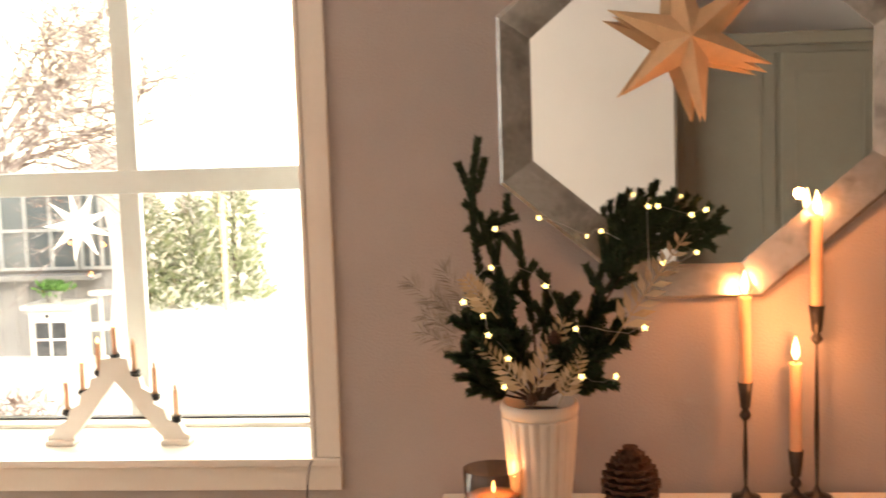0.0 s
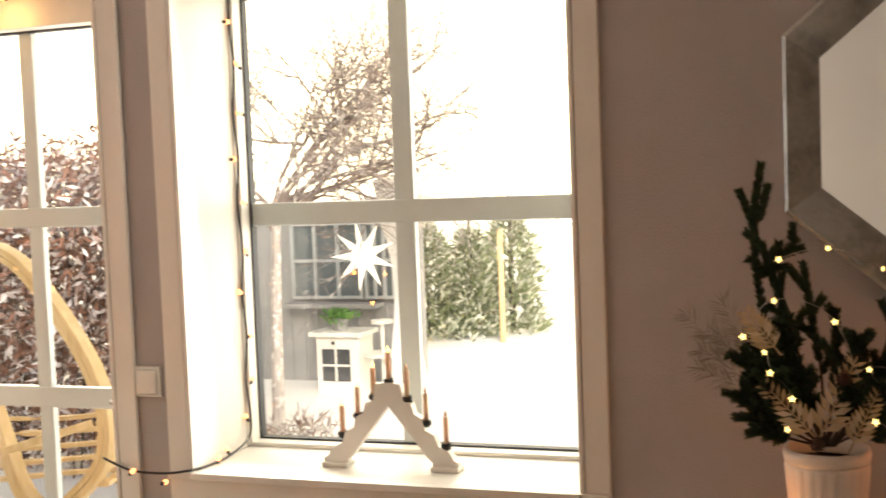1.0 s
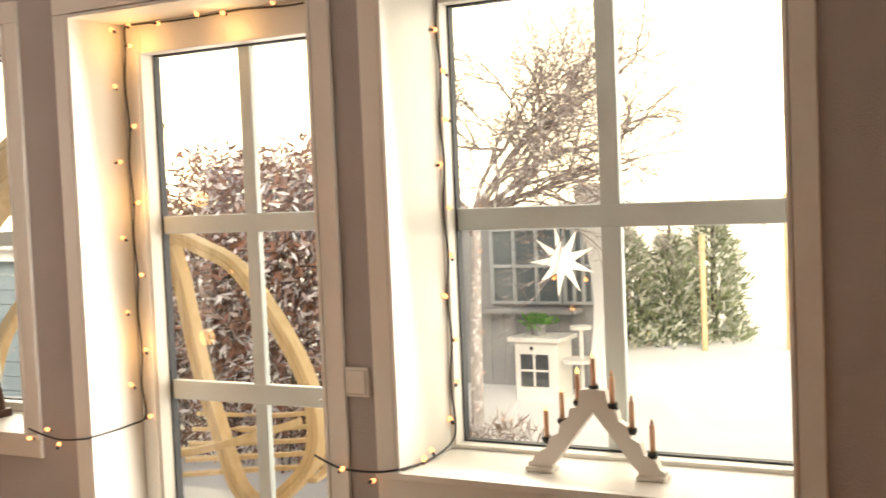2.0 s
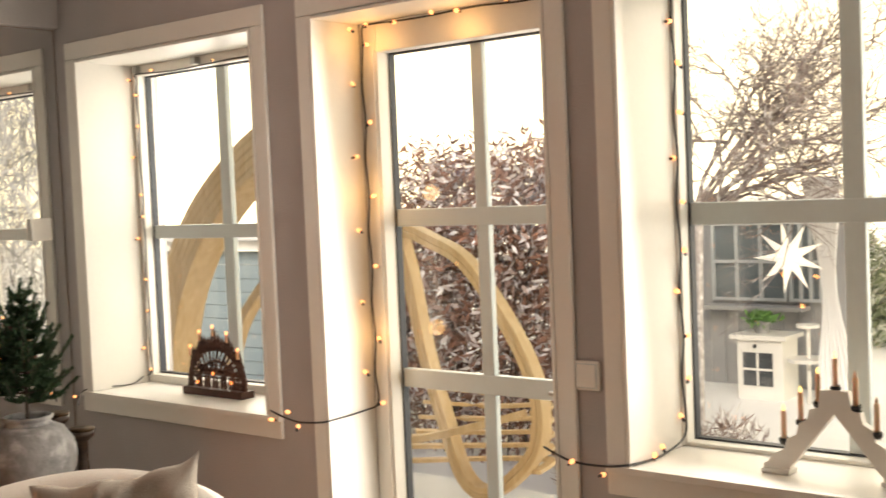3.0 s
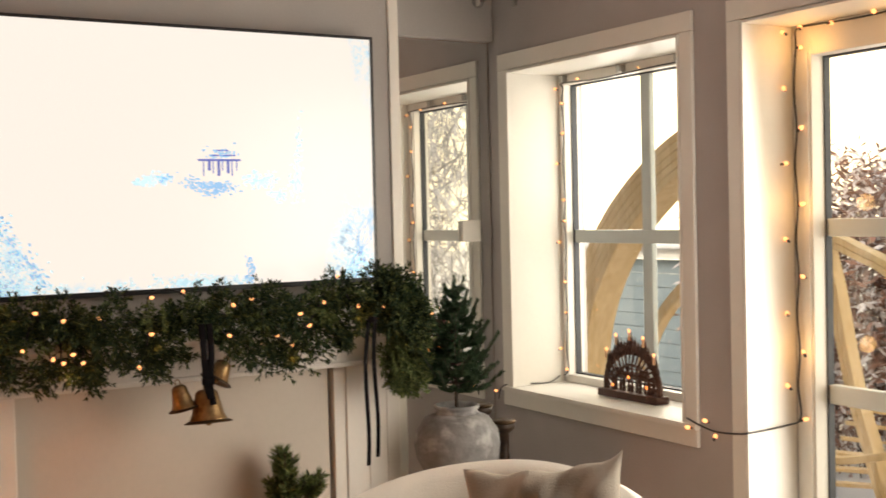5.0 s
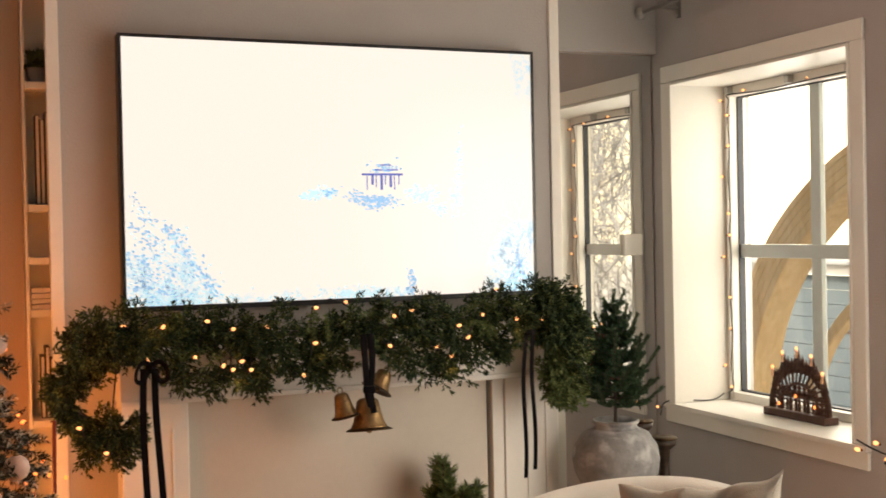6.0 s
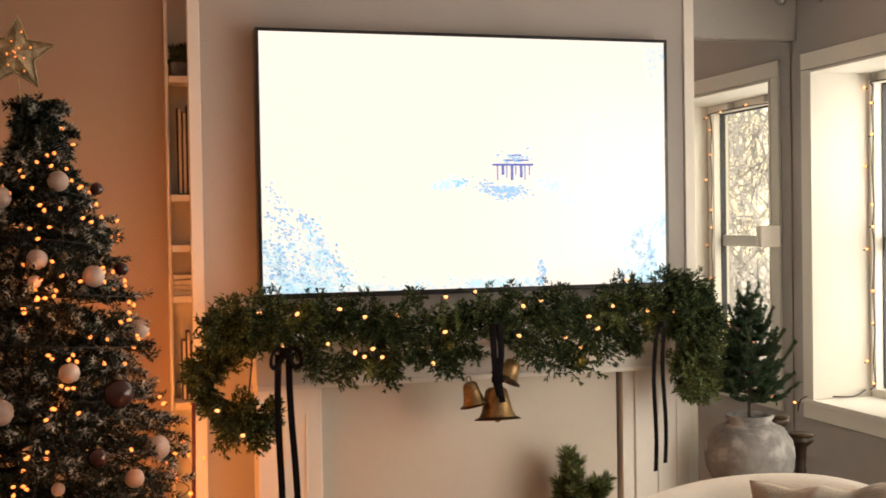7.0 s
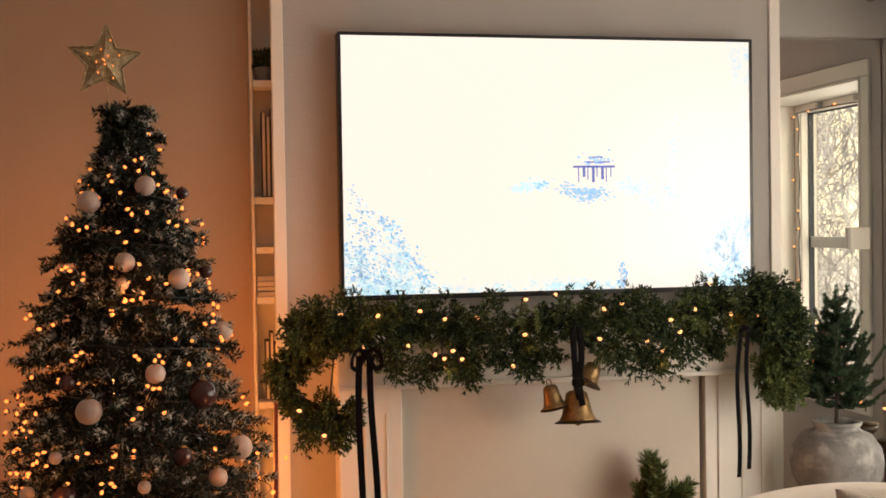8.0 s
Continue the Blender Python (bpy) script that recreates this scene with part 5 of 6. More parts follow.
part("body", lathe([(0.05, 0), (0.08, 0.15), (0.07, 0.38), (0.04, 0.46), (0.0, 0.44)], 24, (-3.815, 1.50, 0)), CONCRETE, jar, "", True)

# ---------------------------------------------------------------- pot with small fir, side table, chair
PX, PY = -3.73, 2.14
stool = thing("side_table", "dark turned wooden side table in the corner", "side table")
part("top", lathe([(0.20, 0.475), (0.22, 0.48), (0.22, 0.495), (0.0, 0.50)], 32, (PX, PY + 0.05, 0)), DARKWOOD, stool, "", True)
for k in range(3):
    a = k * 2.1 + 0.4
    part("leg", tube(bmesh.new(), [(PX + 0.16 * math.cos(a), PY + 0.05 + 0.16 * math.sin(a), 0), (PX + 0.1 * math.cos(a), PY + 0.05 + 0.1 * math.sin(a), 0.477)], 0.016, 8), DARKWOOD, stool, "", True)
pot = thing("clay_pot", "round whitewashed clay pot with a narrow rim", "pot")
part("body", lathe([(0.09, 0.0), (0.115, 0.015), (0.153, 0.09), (0.161, 0.14), (0.153, 0.19), (0.122, 0.235), (0.085, 0.252), (0.0, 0.252)], 48, (PX, PY, 0.501), lambda a, z: 1 + 0.012 * math.sin(3 * a + 9 * z)), CONCRETE, pot, "", True)
part("rim", lathe([(0.084, 0.2525), (0.076, 0.262), (0.084, 0.272), (0.087, 0.280), (0.079, 0.284), (0.070, 0.272), (0.068, 0.2535), (0.0, 0.2535)], 40, (PX, PY, 0.501)), CONCRETE, pot, "", True)
# black disk that makes the inside of the rim dark
part("soil", lathe([(0.069, 0.2545), (0.069, 0.262), (0.0, 0.264)], 28, (PX, PY, 0.501)), BLACK, pot, "black disk inside the rim")
sap = thing("small_fir", "small green artificial fir in the clay pot", "fir tree")
part("trunk", tube(bmesh.new(), [(PX, PY, 0.7745), (PX, PY, 1.15)], 0.007, 7, taper=0.4), BARK, sap)
SMALLFIR = material("small_fir_needles", (0.036, 0.072, 0.040), 0.75, 0.3, 8, 0, 60, second=(0.11, 0.17, 0.085), island=0.35)
SMALLFIR.node_tree.nodes["Principled BSDF"].inputs["Specular IOR Level"].default_value = 0.15
bm = bmesh.new()
paths = [[(PX, PY, 1.04), (PX + 0.004, PY, 1.15), (PX - 0.002, PY + 0.004, 1.265)]]
for lev in range(13):
    t = lev / 12
    z0 = 0.838 + 0.345 * t
    reach = 0.20 * (1 - 0.80 * t) * (0.9 + 0.16 * (lev % 2))
    for j in range(8 - lev // 3):
        a = lev * 1.9 + 2 * math.pi * (j + random.uniform(-0.25, 0.25)) / (8 - lev // 3)
        r = reach * random.uniform(0.72, 1.10)
        root = Vector((PX, PY, z0 + random.uniform(-0.022, 0.022)))
        out = Vector((math.cos(a), math.sin(a), 0))
        knee = root + out * r * 0.6 + Vector((0, 0, 0.12 * r))
        tip = root + out * r + Vector((0, 0, (0.42 + 0.5 * t) * r + random.uniform(-0.005, 0.024)))
        tube(bm, [root, knee, tip], 0.0022, 4)
        paths.append([root.lerp(knee, 0.35), knee, tip])
        across = Vector((-out.y, out.x, 0))
        for s in (-1, 1):
            for f in (0.35, 0.7, 0.95):
                p = root.lerp(knee, f)
                q2 = p + (out * 0.8 + across * s * random.uniform(0.5, 1.0) + Vector((0, 0, random.uniform(0.1, 0.7)))).normalized() * random.uniform(0.026, 0.045) * (1.1 - 0.4 * t)
                paths.append([p, q2])
part("branch", bm, BARK, sap)
bb, ww, ln = fingers(paths, 0.0125, 3000, 0.95)
blades("needles", bb, ww, ln, 0.0022, SMALLFIR, sap, kind="stuff")
for x, y, h in ((-3.93, 2.375, 0.735), (-3.83, 2.415, 0.68)):
    cs = thing("wooden_candle_holder", "turned dark wooden candle holder with brass rim", "candle holder", "wooden candle holders")
    part("stand", lathe([(0.055, 0), (0.055, 0.03), (0.025, 0.06), (0.018, h * 0.5), (0.03, h * 0.7), (0.018, h * 0.82), (0.022, h - 0.05), (0.045, h - 0.03), (0.047, h - 0.01), (0.0, h - 0.01)], 24, (x, y, 0)), DARKWOOD, cs, "", True)
    part("rim", lathe([(0.047, h - 0.01), (0.05, h - 0.006), (0.047, h), (0.0, h)], 24, (x, y, 0)), DARKBRASS, cs, "dark brass rim", True)

CXX, CYY, CR = -2.57, 1.475, 0.49
chair = thing("armchair", "round white boucle barrel armchair in the corner", "armchair")
bm = bmesh.new()
prev = None
n = 40
for k in range(n + 1):
    a = radians(125 - 130 + 260 * k / n)
    fall = abs(k / n - 0.5) * 2
    top = 0.772 - 0.19 * fall ** 1.7
    ca, sa = math.cos(a), math.sin(a)
    ring = []
    for r, z in ((CR - 0.13, 0.28), (CR - 0.12, top - 0.10), (CR - 0.10, top - 0.03), (CR - 0.055, top), (CR - 0.01, top - 0.02), (CR + 0.012, top - 0.08), (CR + 0.01, 0.30), (CR - 0.03, 0.12), (CR - 0.12, 0.12)):
        ring.append(bm.verts.new((CXX + r * ca, CYY + r * sa, z)))
    if prev:
        for j in range(len(ring)):
            j2 = (j + 1) % len(ring)
            bm.faces.new((prev[j], prev[j2], ring[j2], ring[j]))
    else:
        bm.faces.new(ring)
    prev = ring
bm.faces.new(prev[::-1])
bmesh.ops.recalc_face_normals(bm, faces=bm.faces)
part("backrest", bm, BOUCLE, chair, "", True)
part("seat", lathe([(0.30, 0.12), (0.36, 0.16), (0.365, 0.38), (0.35, 0.42), (0.30, 0.435), (0.0, 0.44)], 40, (CXX, CYY, 0)), BOUCLE, chair, "", True)
for k in range(4):
    a = math.pi / 4 + k * math.pi / 2
    part("leg", lathe([(0.012, 0), (0.02, 0.12), (0.0, 0.12)], 12, (CXX + 0.3 * math.cos(a), CYY + 0.3 * math.sin(a), 0)), DARKWOOD, chair)


def cushion(w, h, d, n=30):
    bm = bmesh.new()
    grids = []
    for s in (-1, 1):
        g = []
        for i in range(n + 1):
            row = []
            for j in range(n + 1):
                u, v = 2 * i / n - 1, 2 * j / n - 1
                pinch = 1 - 0.05 * (1 - abs(u) ** 2) * abs(v) ** 4
                pinch2 = 1 - 0.08 * (1 - abs(v) ** 2) * abs(u) ** 4
                th = d * max(0.0, (1 - u ** 4) * (1 - v ** 4)) ** 0.6
                wr = (0.008 * math.sin(8 * u + 5 * v + 2 * math.sin(3 * v)) * (1 - u * u) + 0.007 * math.sin(6 * v - 7 * u + 1.5 * u * v) + 0.004 * math.sin(17 * u - 6 * v + 3 * math.sin(4 * u))) * (1 - 0.6 * max(abs(u), abs(v)) ** 6)
                sag = max(0.0, v) ** 2 * (0.012 * (1 - u * u) * (1 + 0.6 * math.sin(9 * u)) - 0.022 * max(0.0, u) ** 6)
                row.append(bm.verts.new((u * w / 2 * pinch2, s * th / 2 + 2.2 * wr, v * h / 2 * pinch - sag)))
            g.append(row)
        grids.append(g)
    for g, s in zip(grids, (-1, 1)):
        for i in range(n):
            for j in range(n):
                f = (g[i][j], g[i + 1][j], g[i + 1][j + 1], g[i][j + 1])
                bm.faces.new(f if s < 0 else f[::-1])
    bmesh.ops.remove_doubles(bm, verts=bm.verts, dist=0.0006)
    bmesh.ops.recalc_face_normals(bm, faces=bm.faces)
    return bm


pil = thing("cushion", "crumpled natural linen cushion leaning in the armchair", "cushion")
part("cover", cushion(0.44, 0.36, 0.13), LINEN, pil, "", True)
pil.matrix_basis = pose(-2.525, 1.665, 0.652, -20, -7, 40)

# ---------------------------------------------------------------- christmas tree
TRX, TRY, TIP = -3.1, -0.235, 1.83
tree = thing("christmas_tree", "frosted artificial christmas tree with warm lights", "christmas tree")
part("trunk", tube(bmesh.new(), [(TRX, TRY, 0.02), (TRX, TRY, 1.76)], 0.025, 10, taper=0.25), BARK, tree, "", True)
part("stand", lathe([(0.18, 0), (0.18, 0.015), (0.03, 0.05), (0.03, 0.12), (0.0, 0.12)], 16, (TRX, TRY, 0)), BLACK, tree)
st, en = [], []
bm = bmesh.new()


def tree_radius(z):
    return 0.022 + 0.345 * max(0, TIP - z) + 0.034 * math.exp(-((z - 1.38) / 0.28) ** 2) + 0.022 * math.sin(26 * z) * min(1, 3 * max(0, TIP - z))


frost_st, frost_en = [], []
random.seed(21)
for lev in range(24):
    z = 0.22 + (TIP - 0.27) * (lev / 23) ** 0.92
    R = tree_radius(z)
    cnt = max(6, int(8 + 23 * R / 0.6))
    for j in range(cnt):
        a = 2 * math.pi * (j + random.uniform(-0.3, 0.3)) / cnt + lev * 1.1
        r = R * random.uniform(0.78, 1.04)
        tip = Vector((TRX + r * math.cos(a), TRY + r * math.sin(a), z - 0.22 * r + random.uniform(-0.03, 0.03)))
        root = Vector((TRX, TRY, z + 0.03))
        tube(bm, [root, tip], 0.003, 4)
        st.append(tuple(root.lerp(tip, 0.12))), en.append(tuple(tip))
        d = (tip - root)
        side = d.cross(Vector((0, 0, 1))).normalized()
        frosty = random.random() < 0.52
        # thick bottle-brush tufts towards the end of the branch
        for s in range(11):
            f = 0.30 + 0.068 * s
            p = root.lerp(tip, f)
            q2 = p + (side * (1 if s % 2 else -1) * random.uniform(0.4, 1.0) + d.normalized() * 0.8 + Vector((0, 0, random.uniform(-0.25, 0.55)))).normalized() * random.uniform(0.04, 0.075) * (0.65 + R)
            st.append(tuple(p)), en.append(tuple(q2))
            if frosty and s > 6:
                frost_st.append(tuple(p.lerp(q2, 0.45) + Vector((0, 0, 0.004)))), frost_en.append(tuple(q2 + (q2 - p) * 0.08 + Vector((0, 0, 0.004))))
for k in range(22):
    a = k * 2.4
    zz = 1.69 + 0.005 * k
    st.append((TRX, TRY, zz - 0.02)), en.append((TRX + (0.062 - 0.0015 * k) * math.cos(a), TRY + (0.062 - 0.0015 * k) * math.sin(a), zz + 0.035))
part("branch", bm, BARK, tree)
bb, ww = sprig_needles(st, en, 36, 0.6)
blades("needles", bb, ww, RNG.uniform(0.012, 0.021, len(bb)), 0.0048, FLOCKED, tree, kind="stuff")
bb, ww = sprig_needles(frost_st, frost_en, 20, 0.6)
blades("frosted_needles", bb, ww, RNG.uniform(0.010, 0.018, len(bb)), 0.0046, FROST, tree, kind="stuff")

ts = thing("tree_star", "gold glitter wire star on top of the tree", "tree topper")
bm = bmesh.new()
for rr, rad in ((0.096, 0.004), (0.062, 0.0025)):
    pts = [(TRX + 0.02, -0.283 + (rr if k % 2 == 0 else rr * 0.47) * math.sin(math.pi * k / 5 + 0.06), 1.928 + (rr if k % 2 == 0 else rr * 0.47) * math.cos(math.pi * k / 5 + 0.06)) for k in range(10)]
    tube(bm, pts, rad, 6, closed=True)
part("outline", bm, GLITTER, ts)
bm = bmesh.new()
bmx = [(-0.283 + (0.092 if k % 2 == 0 else 0.043) * math.sin(math.pi * k / 5 + 0.06), 1.928 + (0.092 if k % 2 == 0 else 0.043) * math.cos(math.pi * k / 5 + 0.06)) for k in range(10)]
fv, bv = bm.verts.new((TRX + 0.036, -0.283, 1.928)), bm.verts.new((TRX + 0.004, -0.283, 1.928))
ring = [bm.verts.new((TRX + 0.02, y, z)) for y, z in bmx]
for k in range(10):
    bm.faces.new((ring[k], ring[(k + 1) % 10], fv))
    bm.faces.new((ring[(k + 1) % 10], ring[k], bv))
part("glitter_body", bm, GLITTER, ts)
part("stem", tube(bmesh.new(), [(TRX + 0.02, -0.27, 1.76), (TRX + 0.02, -0.28, 1.88)], 0.002, 5), GLITTER, ts)
for k in range(12):
    a = k * 2.4
    put(BULBMESH, "bulb", (TRX + 0.036, -0.283 + 0.007 * k * math.cos(a) * 0.7, 1.928 + 0.007 * k * math.sin(a) * 0.7), ts, 0.35)


def on_tree(px, py, out=0.0):
    """A place on the tree's outer surface towards the room."""
    y, z = -0.347 + (px - 118) * 0.001315, 1.984 - (py - 42) * 0.001375
    for _ in range(3):
        R = tree_radius(z) * 0.93
        x = TRX + math.sqrt(max(0.0, R * R - (y - TRY) ** 2)) + out
        k = x / -2.9
        y, z = k * (-0.347 + (px - 118) * 0.001315), 1.5 + k * (0.484 - (py - 42) * 0.001375)
    return x, y, z


BALLMESH = shared_mesh(lathe([(0.0, -1), (0.38, -0.925), (0.71, -0.71), (0.925, -0.38), (1, 0), (0.925, 0.38), (0.71, 0.71), (0.38, 0.925), (0, 1)], 24, (0, 0, 0), lambda a, z: 1 + 0.03 * math.cos(10 * a)), "bauble_ball", BAUBLE)
DARKBALL = shared_mesh(ball(1.0, 20, 12), "bauble_ball", DARKBAUBLE)
CAPMESH = shared_mesh(lathe([(0.2, 0.9), (0.22, 1.1), (0.1, 1.12), (0.06, 1.3), (0, 1.3)], 10), "cap", BRASS)
for px, py, r, kind2 in ((245, 318, 20, 0), (205, 452, 19, 0), (302, 483, 21, 0), (352, 472, 14, 1), (255, 650, 19, 0), (135, 712, 24, 0), (408, 788, 24, 0), (380, 578, 20, 0), (145, 345, 22, 0), (340, 690, 28, 1), (25, 850, 14, 0), (365, 840, 18, 0), (312, 332, 13, 1), (100, 660, 17, 1), (200, 490, 12, 0), (90, 860, 22, 1), (75, 790, 12, 0), (300, 800, 18, 1), (230, 850, 12, 0)):
    o = thing("bauble", "dark plum glass bauble on the tree" if kind2 else "blush ribbed glass bauble on the tree", "bauble", "tree baubles")
    o.location = on_tree(px, py, 0.012)
    put(DARKBALL if kind2 else BALLMESH, "ball", (0, 0, 0), o, r * 0.00128)
    put(CAPMESH, "cap", (0, 0, 0), o, r * 0.00128)
for px, py, ln in ((180, 620, 0.11), (190, 770, 0.13), (360, 600, 0.09), (335, 840, 0.1), (48, 770, 0.1), (250, 395, 0.09), (290, 350, 0.06)):
    o = thing("icicle", "clear glass icicle hanging on the tree", "icicle", "tree icicles")
    x, y, z = on_tree(px, py, 0.02)
    part("shaft", lathe([(0.0, -ln), (0.002, -ln * 0.7), (0.005, -0.02), (0.004, 0), (0, 0.002)], 8, (x, y, z)), ICICLE, o)
bulbs = []
for k in range(96):
    t = random.random() ** 0.8
    z = 1.70 - 1.33 * t
    a = random.uniform(-1.75, 1.75)
    for m in range(random.choice((1, 2, 3, 4))):
        zz, aa = z + random.uniform(-0.022, 0.022), a + random.uniform(-0.05, 0.05) / max(0.08, tree_radius(z))
        R = tree_radius(zz) * random.uniform(0.80, 1.03)
        bulbs.append((TRX + R * math.cos(aa), TRY + R * math.sin(aa), zz))
for px, py in ((130, 310), (115, 385), (105, 375), (125, 395), (140, 390), (95, 462), (110, 465), (180, 300), (190, 285), (240, 270), (275, 255), (150, 290), (200, 330), (185, 310), (255, 228)):
    bulbs.append(on_tree(px, py, 0.01))
wire = spline([(TRX + tree_radius(z) * 0.9 * math.cos(a), TRY + tree_radius(z) * 0.9 * math.sin(a), z) for z, a in ((1.72 - 0.011 * k, 0.55 * k) for k in range(120))], 3)
light_string("dark cable string lights with warm bulbs on the christmas tree", [wire], bulbs, wire=0.0016, bulb_scale=0.82)
lt = thing("lit_twig", "dark red stick with small warm lights by the tree", "lit twig")
part("stick", tube(bmesh.new(), [(-3.45, 0.135, 0.0), (-3.45, 0.155, 0.98)], 0.006, 6), material("dark_red_stick", (0.15, 0.015, 0.01), 0.5, 0.2, 20, 0.1, 90), lt)
for k in range(26):
    put(BULBMESH, "bulb", (-3.42 + random.uniform(-0.05, 0.05), 0.10 + random.uniform(-0.05, 0.08), random.uniform(0.45, 0.93)), lt, 0.9)

# ---------------------------------------------------------------- outdoors
ground = bmesh.new()
gv = [[ground.verts.new((x, y, -0.50 + 0.05 * noise.noise(Vector((x * 0.3, y * 0.3, 0))))) for y in np.linspace(3.35, 60, 48)] for x in np.linspace(-70, 50, 70)]
for r1, r2 in zip(gv, gv[1:]):
    for k in range(len(r1) - 1):
        ground.faces.new((r1[k], r2[k], r2[k + 1], r1[k + 1]))
tagged(mesh_object("ground", ground, SNOW, None, "", True), "snow covered garden ground", "ground", kind="structure")
deck = tagged(new("terrace"), "snowy wooden terrace outside the door", "terrace", kind="structure")
part("deck", boxes((-7.2, -0.8, 3.302, 5.0, -0.49, -0.12), bevel=0.01), SNOW, deck)
backdrop = bmesh.new()
prev = None
for k in range(25):
    a = radians(-15 + 210 * k / 24)
    cur = [backdrop.verts.new((-2 + 58 * math.cos(a), 2 + 58 * math.sin(a), z)) for z in (-3, 45)]
    if prev:
        backdrop.faces.new((prev[0], cur[0], cur[1], prev[1]))
    prev = cur
tagged(mesh_object("backdrop", backdrop, SKYGLOW), "bright white overcast sky", "sky", kind="structure")

# hanging egg chair
egg = thing("hanging_egg_chair", "pale wooden hanging egg chair with slatted seat on the terrace", "hanging chair")


def flat_band(pts, w, t, closed=False, shift=0.0):
    """A squared wooden band: w half its depth, t half its thickness across the curve; shift sets it off sideways."""
    pts = [Vector(p) for p in pts]
    bm, rings, n = bmesh.new(), [], len(pts)
    for k, p in enumerate(pts):
        d = (pts[(k + 1) % n] - pts[k - 1]) if closed else (pts[min(k + 1, n - 1)] - pts[max(k - 1, 0)])
        deep = Vector((0, 1, 0)) if abs(d.normalized().y) < 0.8 else Vector((1, 0, 0))
        out = d.cross(deep).normalized()
        deep = out.cross(d).normalized()
        c = p + out * shift
        e = min(w, t) * 0.22
        rings.append([bm.verts.new(c + deep * a + out * b2) for a, b2 in ((-w, -t + e), (-w + e, -t), (w - e, -t), (w, -t + e), (w, t - e), (w - e, t), (-w + e, t), (-w, t - e))])
    for a, c in list(zip(rings, rings[1:])) + ([(rings[-1], rings[0])] if closed else []):
        for j in range(8):
            bm.faces.new((a[j], a[(j + 1) % 8], c[(j + 1) % 8], c[j]))
    if not closed:
        bm.faces.new(rings[0][::-1])
        bm.faces.new(rings[-1])
    bmesh.ops.recalc_face_normals(bm, faces=bm.faces)
    return bm


rim = spline([(-3.50, 3.9, 1.33), (-3.30, 3.88, 1.285), (-3.09, 3.86, 1.18), (-2.85, 3.85, 0.88), (-2.75, 3.85, 0.645), (-2.77, 3.86, 0.44), (-2.90, 3.87, 0.29), (-3.06, 3.88, 0.20), (-3.2, 3.9, 0.26), (-3.33, 3.94, 0.50), (-3.42, 3.95, 0.75), (-3.50, 3.95, 1.12)], 8, closed=True)
for off in (-0.014, 0.0145):
    part("rim_layer", flat_band(rim, 0.036, 0.0138, True, off), PINE, egg)
for k in range(6):
    z = 0.27 + 0.062 * k
    part("slat", flat_band(spline([(-3.62 + 0.03 * k, 4.0, z - 0.02 + 0.01 * k), (-3.3, 4.28, z - 0.03), (-2.95, 4.2, z + 0.02), (-2.80, 3.88, z + 0.05)], 5), 0.020, 0.009), PINE, egg)
part("front_rail", flat_band(spline([(-3.62, 3.84, 0.39), (-3.3, 3.74, 0.44), (-3.0, 3.74, 0.52), (-2.80, 3.82, 0.58)], 6), 0.028, 0.016), PINE, egg)
stand = thing("chair_stand", "large curved laminated pine stand of the hanging chair", "chair stand")
arc = spline([(-5.55, 4.3, -0.12), (-5.72, 4.3, 0.4), (-5.62, 4.28, 0.9), (-5.32, 4.26, 1.35), (-4.85, 4.2, 1.68), (-4.35, 4.12, 1.86), (-3.95, 4.0, 1.86), (-3.70, 3.95, 1.76)], 8)
for k in range(5):
    part("arc_layer", flat_band(arc, 0.10, 0.0212, False, -0.087 + 0.0435 * k), PINE, stand)
part("base_foot", boxes((-5.75, -3.0, 4.18, 4.36, -0.119, -0.06), bevel=0.02), PINE, stand)
part("chain", tube(bmesh.new(), [(-3.70, 3.95, 1.76), (-3.50, 3.9, 1.34)], 0.006, 5), STEEL, stand)
arc2 = spline([(-5.0, 4.05, -0.12), (-4.95, 4.05, 0.4), (-4.82, 4.05, 0.8), (-4.6, 4.05, 1.05), (-4.4, 4.05, 1.16)], 8)
part("inner_arc", flat_band(arc2, 0.035, 0.03), PINE, stand)

# hedge
hedge = thing("hedge", "brown frosted beech hedge behind the terrace", "hedge")
n = 30000
hx, hy = RNG.uniform(-7.4, -4.15, n), RNG.uniform(6.6, 7.6, n)
top = 1.66 + 0.2 * np.sin(hx * 2.1) + 0.14 * np.sin(hx * 5.3 + 1)
hz = -0.5 + (top + 0.5) * RNG.uniform(0, 1, n) ** 0.8 + RNG.normal(0, 0.08, n)
blades("leaves", np.stack([hx, hy, hz], 1), RNG.normal(size=(n, 3)) + (0, -0.5, -0.5), RNG.uniform(0.06, 0.14, n), RNG.uniform(0.02, 0.036, n), HEDGE, hedge, kind="stuff")
bm = bmesh.new()
for k in range(60):
    x, y = random.uniform(-7.3, -4.2), random.uniform(6.7, 7.5)
    tube(bm, [(x, y, -0.5), (x + random.uniform(-0.2, 0.2), y, 0.8), (x + random.uniform(-0.3, 0.3), y - 0.1, random.uniform(1.4, 2.1))], 0.010, 4, taper=0.2)
part("stems", bm, BARK, hedge)

